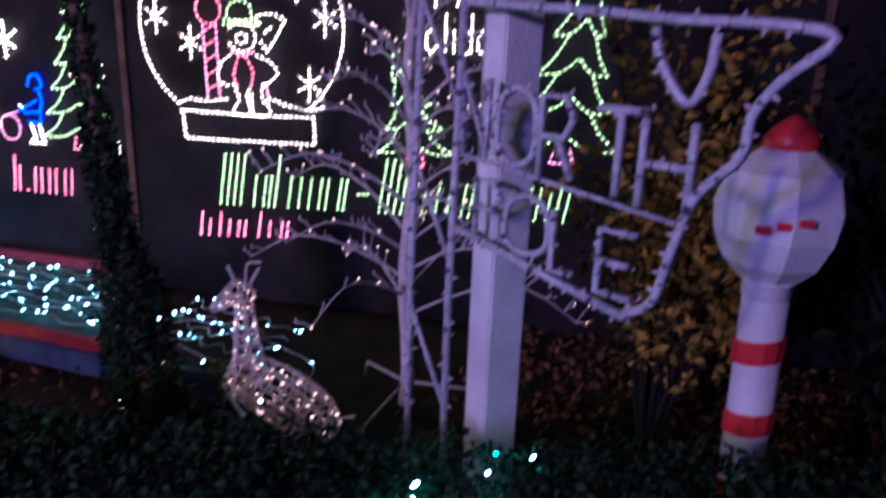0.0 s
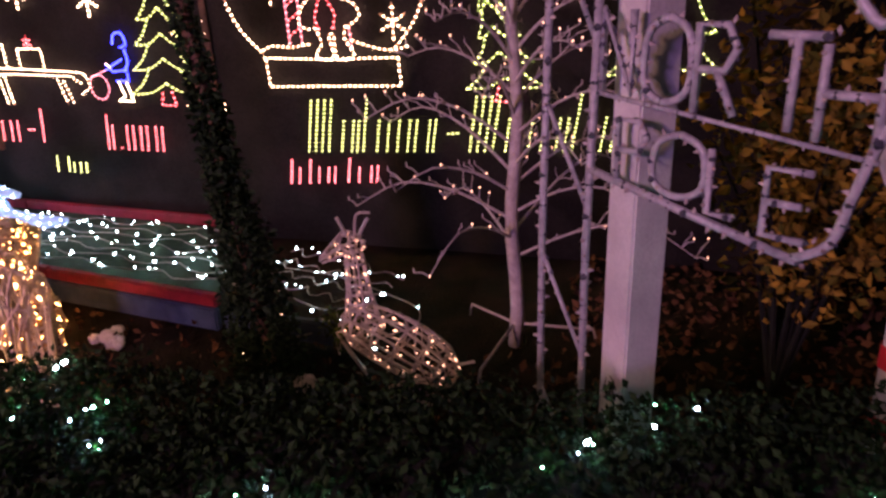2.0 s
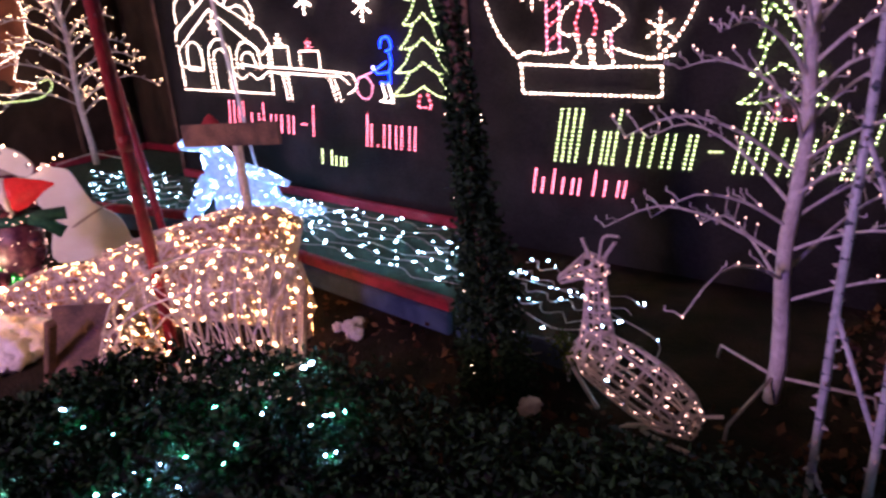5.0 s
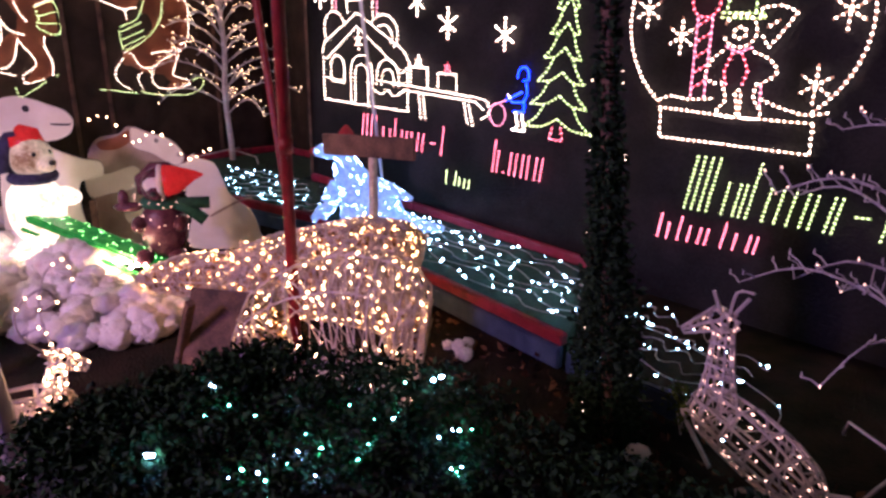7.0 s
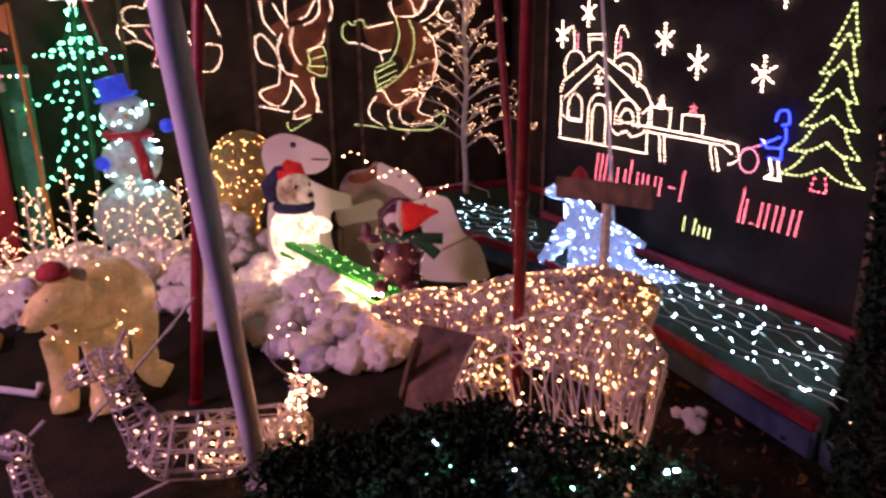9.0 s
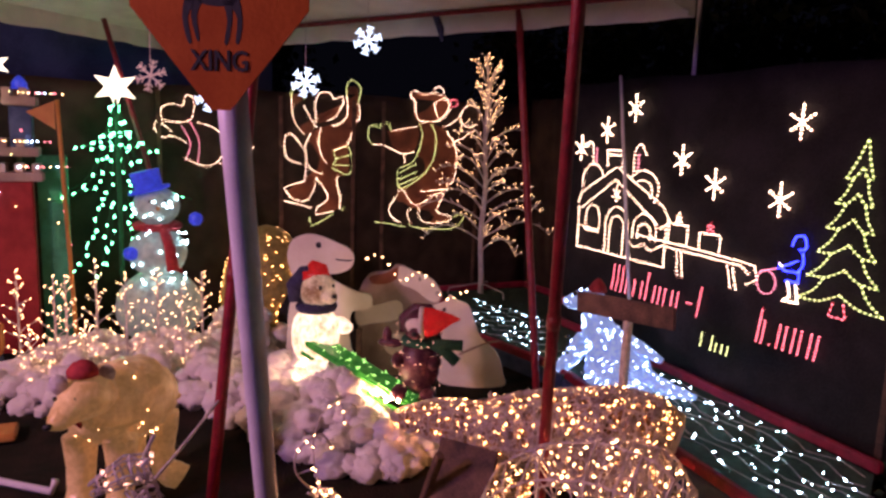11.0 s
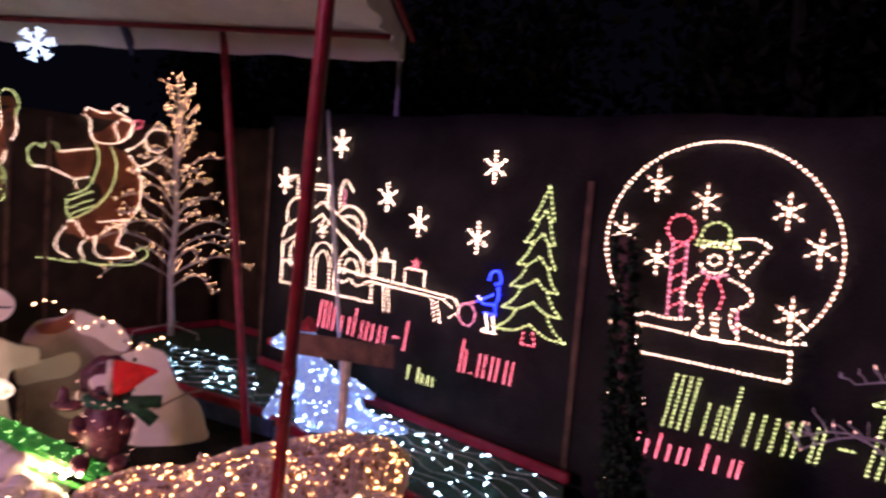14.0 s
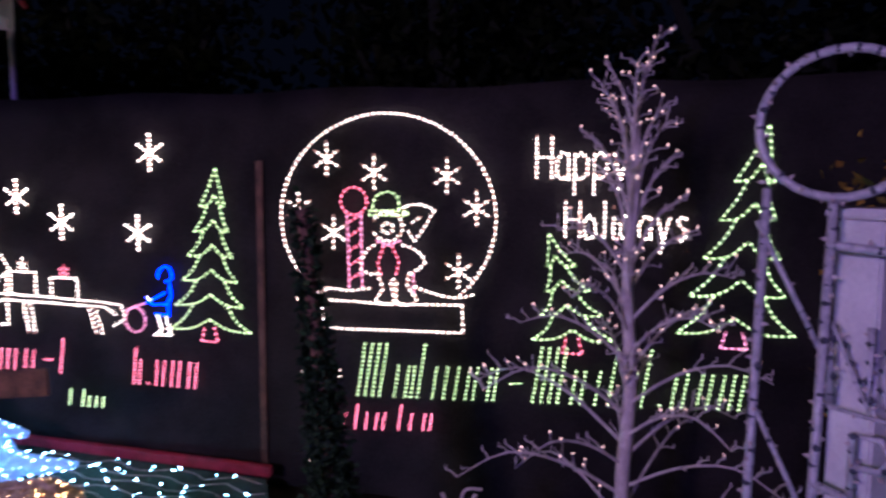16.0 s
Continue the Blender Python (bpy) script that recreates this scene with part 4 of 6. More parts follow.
def deer(place, turn, label, bulb_mat, bulbs, seed, lying=False, size=1.0, mat=M_WIRE, antlers=True, spread=1.0):
    """A white wire deer: body, neck, head, antlers and legs."""
    m = Matrix.Translation(place) @ Matrix.Rotation(radians(turn), 4, "Z") @ Matrix.Scale(size, 4)

    def q(x, y, z):
        return m @ Vector((x, y, z))

    h = 0.14 if lying else 0.42
    s = [("body", [(q(-0.34, 0, h), 0.04 * size, 0.06 * size), (q(-0.25, 0, h), 0.11 * size, 0.12 * size), (q(0.0, 0, h), 0.13 * size, 0.13 * size), (q(0.22, 0, h + 0.03), 0.11 * size, 0.13 * size), (q(0.3, 0, h + 0.08), 0.06 * size, 0.08 * size)], 9, 9, 24),
         ("neck", [(q(0.24, 0, h + 0.04), 0.08 * size, 0.09 * size), (q(0.31, 0, h + 0.2), 0.05 * size, 0.06 * size), (q(0.34, 0, h + 0.34), 0.04 * size, 0.05 * size)], 4, 7, 8),
         ("head", [(q(0.3, 0, h + 0.4), 0.04 * size, 0.05 * size), (q(0.38, 0, h + 0.4), 0.05 * size, 0.055 * size), (q(0.5, 0, h + 0.34), 0.02 * size, 0.025 * size)], 4, 6, 5)]
    lines = []
    for y in (-0.05, 0.05):
        if antlers:
            k = spread
            lines.append(("antler", [q(0.33, y * 0.6, h + 0.44), q(0.33 - 0.05 * k, y * 2.2 * k, h + 0.44 + 0.12 * k), q(0.33 - 0.03 * k, y * 3.4 * k, h + 0.44 + 0.24 * k), q(0.33 + 0.05 * k, y * 3.0 * k, h + 0.44 + 0.3 * k), q(0.33 + 0.08 * k, y * 2.0 * k, h + 0.44 + 0.22 * k)], 0.006 * size))
            lines.append(("antler_tine", [q(0.33 - 0.05 * k, y * 2.2 * k, h + 0.44 + 0.12 * k), q(0.33 + 0.03 * k, y * 2.4 * k, h + 0.44 + 0.16 * k)], 0.005 * size))
        lines.append(("ear", [q(0.33, y, h + 0.43), q(0.3, y * 2, h + 0.48)], 0.008 * size))
    if lying:
        for x, y in ((0.2, -0.1), (0.2, 0.1), (-0.22, -0.12), (-0.22, 0.12)):
            lines.append(("leg", [q(x, y, 0.08), q(x + 0.16, y * 1.3, 0.03), q(x + 0.02, y * 1.5, 0.015)], 0.008 * size))
    else:
        for x, y in ((0.2, -0.07), (0.22, 0.07), (-0.25, -0.07), (-0.23, 0.07)):
            lines.append(("leg", [q(x, y, h - 0.06), q(x + 0.03, y, h * 0.5), q(x, y, 0.0)], 0.012 * size))
    return wire_animal("wire_deer", place, label, "light sculpture", s, bulb_mat, bulbs, seed, mat, 0.0042, 0.0065, None, lines, "wire deer")


# doe lying on the soil: neck raised, body sloping away
wire_animal("wire_doe", (1.3, 3.05, G), "white wire doe resting with raised neck and small rosy bulbs", "light sculpture", [
    ("body", [(V(1.03, 3.17, 0.08), 0.05, 0.06), (V(1.1, 3.14, 0.08), 0.1, 0.1), (V(1.24, 3.08, 0.07), 0.115, 0.115), (V(1.38, 3.02, 0.05), 0.115, 0.11), (V(1.5, 2.96, 0.03), 0.1, 0.09), (V(1.57, 2.93, 0.02), 0.05, 0.05)], 6, 10, 14),
    ("neck", [(V(1.11, 3.14, 0.08), 0.08, 0.09), (V(1.1, 3.145, 0.24), 0.05, 0.06), (V(1.09, 3.15, 0.42), 0.035, 0.04)], 4, 6, 6),
    ("head", [(V(1.13, 3.13, 0.47), 0.03, 0.035), (V(1.06, 3.16, 0.46), 0.045, 0.05), (V(0.9, 3.22, 0.34), 0.012, 0.016)], 3, 6, 6)],
    L_DIM, 150, 21, M_WIRE, 0.0048, 0.0038, None,
    [("ear", [V(1.12, 3.15, 0.5), V(1.17, 3.14, 0.58)], 0.008), ("ear", [V(1.08, 3.12, 0.5), V(1.05, 3.1, 0.59)], 0.008),
     ("antler", [V(1.11, 3.13, 0.5), V(1.13, 3.12, 0.6), V(1.2, 3.1, 0.62)], 0.006), ("leg", [V(1.15, 3.07, 0.02), V(0.95, 3.19, 0.0), V(1.16, 3.03, -0.1)], 0.01),
     ("leg", [V(1.5, 2.92, 0.0), V(1.3, 2.93, -0.08), V(1.5, 2.88, -0.1)], 0.01), ("leg", [V(1.48, 2.94, -0.02), V(1.36, 2.98, -0.1), V(1.56, 2.93, -0.1)], 0.009), ("tail", [V(1.56, 2.94, 0.05), V(1.66, 2.95, 0.08)], 0.007)])
deer((-0.78, 0.98, G), 262, "white wire doe resting on the lawn, mostly unlit", L_DIM, 60, 31, True, 1.08, M_WIRE, False)
lead = thing("extension_lead", (-1.25, 0.6, 0.3), "pale light cord stretched from the doe to the pole", "cord")
part("cord", sweep(bmesh.new(), smooth_line([V(-0.86, 0.5, 0.22), V(-1.1, 0.75, 0.36), V(-1.49, 1.0, 0.45)], 4), 0.008, 5), M_WIRE, lead)
deer((-0.3, 0.46, G), 215, "white wire doe resting by the hedge", L_DIM, 40, 32, True, 0.85, M_WIRE, False)
deer((-0.83, 1.08, G), 60, "small white wire deer strung with warm bulbs", L_WARM, 110, 33, True, 0.72, M_WIRE, True, 1.5)


# walking bear of lit cream tinsel
def walking_bear():
    th = thing("bear_figure", (-1.8, 0.58, G), "cream tinsel bear figure with red cap, lit from inside", "light-up figure")
    part("body", solid_loft(bmesh.new(), [(V(-1.66, 0.36, 0.4), 0.09, 0.1), (V(-1.72, 0.43, 0.39), 0.16, 0.17), (V(-1.8, 0.53, 0.39), 0.19, 0.21), (V(-1.9, 0.64, 0.37), 0.19, 0.22), (V(-1.98, 0.73, 0.31), 0.15, 0.17), (V(-2.02, 0.77, 0.28), 0.06, 0.08)], 22, 18, 0.03, 2), M_TINSEL, th, smooth=True)
    part("head", solid_loft(bmesh.new(), [(V(-1.455, 0.27, 0.435), 0.025, 0.024), (V(-1.475, 0.29, 0.44), 0.052, 0.046), (V(-1.525, 0.335, 0.47), 0.075, 0.07), (V(-1.6, 0.395, 0.505), 0.115, 0.11), (V(-1.69, 0.46, 0.48), 0.11, 0.11)], 18, 16, 0.02, 3), M_TINSEL, th, smooth=True)
    for x, y, k in ((-1.76, 0.37, 0), (-1.66, 0.55, 0), (-1.92, 0.76, 0.1), (-2.06, 0.62, 0.05)):
        part("leg", solid_loft(bmesh.new(), [(V(x, y, 0.34), 0.09, 0.1), (V(x, y, 0.12), 0.07, 0.075), (V(x + 0.01, y - 0.01, -0.03), 0.062, 0.068), (V(x + 0.03, y - 0.02 + k * 0.4, G + 0.045), 0.065, 0.075), (V(x + 0.04, y - 0.02 + k, G), 0.062, 0.08)], 10, 12, 0.02, x), M_TINSEL, th, smooth=True)
    for x, y in ((-1.565, 0.3), (-1.65, 0.5)):
        part("ear", blob(bmesh.new(), (x, y, 0.59), (0.022, 0.04, 0.05), 0.1, x, 2), M_GLITTER, th, "pale ear", True)
    part("nose", blob(bmesh.new(), (-1.44, 0.258, 0.44), (0.018, 0.02, 0.015), 0.05, 0, 2), M_BLACK, th, smooth=True)
    for x, y in ((-1.5, 0.37), (-1.545, 0.285)):
        part("eye", blob(bmesh.new(), (x, y, 0.53), (0.011, 0.011, 0.012), 0, 0, 1), M_BLACK, th, smooth=True)
    part("cap", lathe(bmesh.new(), [(0.07, 0.0), (0.068, 0.03), (0.045, 0.06), (0.01, 0.075)], (-1.62, 0.4, 0.605)), M_REDCLOTH, th, "red felt cap", True)
    bm = bmesh.new()
    sweep(bm, [V(-1.7, 0.45, 0.44) + V(-0.707 * 0.15 * math.cos(k * 0.3927), 0.707 * 0.15 * math.cos(k * 0.3927), 0.16 * math.sin(k * 0.3927)) + V(0.03, -0.03, 0) * math.sin(k * 0.3927) for k in range(16)], 0.013, 6, True)
    part("collar", bm, M_REDCLOTH, th, "red ribbon collar", True)


walking_bear()
dots, rng = Dots(), random.Random(71)
scatter_bulbs(dots, [(V(-1.66, 0.36, 0.4), 0.1, 0.11), (V(-1.8, 0.53, 0.39), 0.19, 0.21), (V(-1.98, 0.73, 0.31), 0.15, 0.17)], 80, 0.0036, rng, 1.02)
bear_lights = thing("string_lights", (-1.8, 0.55, 0.4), "tiny warm bulbs in the fur of the cream bear", "string lights")
dots.part("bulb_string", L_WARM, bear_lights)


# sledging figures on the cotton snow
def sitting_animal(name, base, label, mat, hat, scarf, size, turn, seed, hat_up=True):
    th = thing(name, base, label, "light-up figure", "sledging figures")
    m = Matrix.Translation(base) @ Matrix.Rotation(radians(turn), 4, "Z") @ Matrix.Scale(size, 4)

    def q(x, y, z):
        return m @ Vector((x, y, z))

    def ball(pname, c, r, mm, label=""):
        part(pname, blob(bmesh.new(), q(*c), [k * size for k in r], 0.06, seed, 3, Matrix.Rotation(radians(turn), 4, "Z")), mm, th, label, True)

    ball("body", (0, 0, 0.17), (0.13, 0.13, 0.18), mat)
    fur = M_TANFUR if hat_up else mat
    ball("head", (0.02, 0, 0.42), (0.1, 0.095, 0.1), fur)
    ball("muzzle", (0.11, 0, 0.4), (0.06, 0.045, 0.04), fur)
    if not hat_up:
        ball("face", (0.06, 0.0, 0.435), (0.07, 0.075, 0.06), M_PLYWHITE, "pale face")
    ball("nose", (0.165, 0, 0.41), (0.014, 0.016, 0.013), M_BLACK, "black nose")
    for y in (-0.04, 0.04):
        ball("eye", (0.1, y, 0.45), (0.01, 0.01, 0.012), M_BLACK, "black eye")
        ball("foot", (0.14, y * 2.2, 0.04), (0.08, 0.05, 0.045), mat)
        ball("arm", (0.08, y * 2.8, 0.22), (0.09, 0.04, 0.045), mat)
    bm = bmesh.new()
    line = [q(-0.01, 0, 0.46), q(-0.015, 0.01, 0.5), q(-0.02, 0.02, 0.525), q(-0.05, 0.0, 0.56)] if hat_up else [q(0.06, 0.03, 0.455), q(0.06, 0.05, 0.46), q(0.06, 0.09, 0.465), q(0.05, 0.14, 0.475), q(0.04, 0.2, 0.485), q(0.03, 0.25, 0.485)]
    sweep(bm, line, [k * size for k in ((0.085, 0.08, 0.06, 0.02) if hat_up else (0.08, 0.09, 0.084, 0.062, 0.03, 0.006))], 14)
    part("hat", bm, hat, th, "red hat", True)
    bm = bmesh.new()
    sweep(bm, [q(-0.04, -0.1, 0.36), q(-0.05, -0.1, 0.44), q(-0.05, -0.03, 0.5), q(-0.05, 0.03, 0.5), q(-0.05, 0.1, 0.44), q(-0.04, 0.1, 0.36)], [0.035 * size, 0.048 * size, 0.05 * size, 0.05 * size, 0.048 * size, 0.035 * size], 8)
    part("hat_flap", bm, scarf if hat_up else mat, th, "dark hat lining and flaps", True)
    if not hat_up:
        bm = bmesh.new()
        sweep(bm, [q(0.06 + 0.085 * math.cos(k * 0.524), 0.025 + 0.01 * math.cos(k * 0.524), 0.452 + 0.085 * math.sin(k * 0.524)) for k in range(12)], 0.018 * size, 8, True)
        part("hat_brim", bm, M_PLYWHITE, th, "white fluffy hat brim", True)
        for e in ((0.02, 0.27, 0.32), (0.04, 0.24, 0.22)):
            bm = bmesh.new()
            sweep(bm, [q(0.04, 0.06, 0.33), q(0.04, 0.15, 0.32 + 0.3 * (e[2] - 0.3)), q(*e)], [0.03 * size, 0.034 * size, 0.036 * size], 8)
            part("scarf_tail", bm, scarf, th, "green scarf end", True)
        ball("wing", (0.04, -0.17, 0.31), (0.04, 0.08, 0.03), mat)
        ball("wing", (0.04, -0.19, 0.35), (0.03, 0.03, 0.06), mat)
    bm = bmesh.new()
    sweep(bm, [q(0.01 + 0.085 * math.cos(k * 0.524), 0.085 * math.sin(k * 0.524), 0.33) for k in range(12)], 0.028 * size, 8, True)
    part("scarf", bm, scarf, th, "wound scarf", True)
    return th


sitting_animal("dog_figure", (-2.75, 1.82, 0.14), "glowing cream dog figure in a red hat on the sled", M_FURLIT, M_REDLIT, M_NAVY, 1.3, 20, 1.0)
sitting_animal("penguin_figure", (-2.2, 2.38, 0.06), "plum penguin figure in a lit red hat and green scarf", M_PLUM, M_REDLIT, M_GREENCLOTH, 1.1, -35, 2.0, False)
th = thing("sled", (-2.5, 2.0, 0.1), "glittering green acrylic sled sloping over cotton snow", "sled")
m = Matrix.Translation((-2.42, 2.05, 0.16)) @ Matrix.Rotation(radians(48), 4, "Z") @ Matrix.Rotation(radians(24), 4, "Y")
part("deck", box(bmesh.new(), (-0.42, -0.11, 0.0), (0.42, 0.11, 0.05), m, 0.015), M_GREENACR, th, "green glittering deck")
for y in (-0.1, 0.1):
    part("runner", sweep(bmesh.new(), smooth_line([m @ V(-0.42, y, -0.05), m @ V(0.3, y, -0.05), m @ V(0.46, y, 0.0), m @ V(0.44, y, 0.08)], 5), 0.014, 6), M_GREENACR, th, smooth=True)
dots, rng = Dots(), random.Random(6)
for _ in range(60):
    dots.add(m @ V(rng.uniform(-0.42, 0.42), rng.uniform(-0.11, 0.11), 0.055), 0.0038)
dots.part("bulb_string", L_LEAF, th)
dots = Dots()
lit = thing("snow_spotlights", (-2.3, 1.8, 0.02), "warm bulbs tucked under the sled in the cotton snow", "string lights")
for _ in range(26):
    t = rng.random()
    dots.add(V(-2.72 + 0.66 * t + rng.gauss(0, 0.03), 1.68 + 0.5 * t + rng.gauss(0, 0.03), 0.2 - 0.13 * t), 0.013)
dots.part("bulb_string", L_SPOT, lit)
dots = Dots()
for _ in range(70):
    a, z = rng.uniform(0, 6.28), rng.random()
    dots.add(V(-2.2 + 0.15 * math.cos(a), 2.38 + 0.15 * math.sin(a), 0.12 + 0.42 * z), 0.0045)
dots.part("penguin_bulbs", L_DIM, lit)


def cutout(name, base, turn, outline, mat, label, marks=(), group="plywood bears", size=1.0):
    """A painted plywood figure on two battens, cut to a smooth outline."""
    th = thing(name, base, label, "plywood cutout", group)
    m = Matrix.Translation(base) @ Matrix.Rotation(radians(turn), 4, "Z") @ Matrix.Rotation(radians(90), 4, "X") @ Matrix.Scale(size, 4)
    pts = [(p.x, p.y) for p in smooth_line([(x, y, 0) for x, y in outline], 4, True)]
    part("board", slab(bmesh.new(), pts, 0.025, m), mat, th)
    for pname, mm, poly in marks:
        pp = [(p.x, p.y) for p in smooth_line([(x, y, 0) for x, y in poly], 3, True)]
        part(pname, slab(bmesh.new(), pp, 0.034, m), mm, th)
    for x in (-0.15, 0.15):
        part("batten", box(bmesh.new(), (x - 0.02, 0.0, -0.05), (x + 0.02, 0.4, -0.015), m), M_DARKWOOD, th)
    return th


def spot(x, y, r, s=1.0):
    return [(x + r * math.cos(k * 0.785), y + r * s * math.sin(k * 0.785)) for k in range(8)]


cutout("bear_cutout", (-3.1, 2.1, G), 62, [(-0.36, 0.0), (-0.4, 0.4), (-0.36, 0.75), (-0.4, 0.95), (-0.36, 1.08), (-0.24, 1.13), (-0.12, 1.11), (-0.02, 1.07), (0.07, 1.03), (0.11, 0.96), (0.08, 0.88), (0.0, 0.84), (-0.1, 0.82), (0.0, 0.76), (0.14, 0.7), (0.24, 0.68), (0.24, 0.58), (0.1, 0.54), (0.08, 0.35), (0.1, 0.0)], M_PLYWHITE,
       "cream plywood polar bear sitting behind the sled", [("eye", M_BLACK, spot(-0.16, 1.05, 0.022)), ("mouth", M_BLACK, [(-0.02, 0.94), (0.08, 0.935), (0.1, 0.955), (0.08, 0.945), (-0.02, 0.95)]), ("patch", M_PLYGREY, spot(-0.2, 0.5, 0.12, 1.2))])
cutout("bear_cutout", (-3.12, 2.58, G), 60, [(-0.3, 0.0), (-0.34, 0.4), (-0.34, 0.7), (-0.25, 0.88), (-0.08, 0.92), (0.0, 0.98), (0.14, 0.92), (0.3, 0.86), (0.4, 0.74), (0.36, 0.64), (0.24, 0.6), (0.28, 0.3), (0.3, 0.0)], M_PLYGREY,
       "grey and cream plywood bears huddled together", [("head", M_PLYWHITE, [(0.02, 0.97), (0.14, 0.925), (0.3, 0.865), (0.39, 0.75), (0.36, 0.66), (0.27, 0.68), (0.16, 0.76), (0.02, 0.82)]), ("arm", M_PLYWHITE, [(-0.36, 0.62), (-0.2, 0.6), (0.0, 0.66), (0.06, 0.58), (0.0, 0.48), (-0.2, 0.44), (-0.35, 0.42)]),
       ("fur_patch", M_BROWNPLY, [(-0.24, 0.86), (-0.1, 0.9), (0.0, 0.95), (0.0, 0.86), (-0.1, 0.8), (-0.22, 0.8)]), ("paw", M_PLYWHITE, spot(0.02, 0.25, 0.13, 0.8)), ("eye", M_BLACK, spot(0.2, 0.86, 0.018)), ("nose", M_BLACK, spot(0.36, 0.74, 0.02))], size=0.9)
cutout("bear_cutout", (-2.66, 2.98, G), 58, [(-0.22, 0.0), (-0.2, 0.3), (-0.24, 0.46), (-0.34, 0.56), (-0.32, 0.66), (-0.2, 0.72), (-0.16, 0.78), (-0.1, 0.74), (0.0, 0.7), (0.06, 0.56), (0.12, 0.42), (0.26, 0.3), (0.32, 0.12), (0.3, 0.0)], M_PLYWHITE,
       "small cream plywood polar bear seen from behind", [("fold", M_PLYGREY, [(-0.05, 0.28), (0.15, 0.38), (0.28, 0.4), (0.15, 0.365), (-0.04, 0.265)]), ("eye", M_BLACK, spot(-0.2, 0.65, 0.016))], size=0.9)
dots = Dots()
th = thing("string_lights", (-2.9, 2.6, 0.6), "small cool bulbs strung over the plywood bears", "string lights")
for k in range(16):
    t = k / 15
    dots.add(V(-2.9 + 0.25 * t + 0.03 * math.sin(9 * t), 2.25 + 0.7 * t, 0.86 - 0.3 * t + 0.06 * math.sin(14 * t)), 0.006 if k % 3 else 0.01)
dots.part("bulb_string", L_WARM, th)


# cotton snow heaps
def snow_heap(name, spots, label, seed):
    rng = random.Random(seed)
    bm = bmesh.new()
    for x, y, r, h in spots:
        for _ in range(int(44 * r / 0.3)):
            a, d = rng.uniform(0, 6.28), r * math.sqrt(rng.random())
            s = rng.uniform(0.05, 0.1) * min(1, 0.35 + r * 2.2)
            blob(bm, (x + d * math.cos(a), y + d * math.sin(a), G + 0.02 + h * (1 - (d / r) ** 2) * rng.uniform(0.6, 1.0)), (s, s, s * 0.85), 0.42, rng.uniform(0, 50), 3)
    me = obj(name, bm, M_COTTON, True)
    return tagged(me, label, "artificial snow", "cotton snow", "stuff")


snow_heap("cotton_snow", [(-2.5, 1.55, 0.32, 0.2), (-2.1, 1.75, 0.34, 0.2), (-1.75, 1.9, 0.3, 0.16), (-2.75, 1.4, 0.3, 0.2), (-2.4, 1.85, 0.3, 0.28), (-1.6, 2.05, 0.18, 0.1), (-2.95, 1.75, 0.3, 0.3)], "heaps of white cotton snow under the sled", 3)
snow_heap("cotton_snow", [(-3.2, 1.15, 0.32, 0.22), (-3.3, 0.7, 0.34, 0.24), (-3.4, 0.25, 0.34, 0.24), (-3.55, -0.1, 0.3, 0.2), (-3.9, 0.9, 0.4, 0.25), (-4.0, 0.3, 0.4, 0.25)], "low bank of cotton snow around small lit trees", 4)
snow_heap("cotton_snow", [(-4.2, 1.6, 0.35, 0.4), (-3.8, 1.5, 0.25, 0.25)], "mound of cotton snow by the golden dome", 5)
snow_heap("cotton_tuft", [(-0.22, 3.08, 0.04, 0.015), (-0.14, 3.03, 0.03, 0.01), (-0.28, 3.02, 0.02, 0.01)], "torn tuft of cotton lying on the soil", 6)
snow_heap("cotton_tuft", [(0.92, 2.88, 0.035, 0.02)], "small cotton tuft by the garland post", 7)


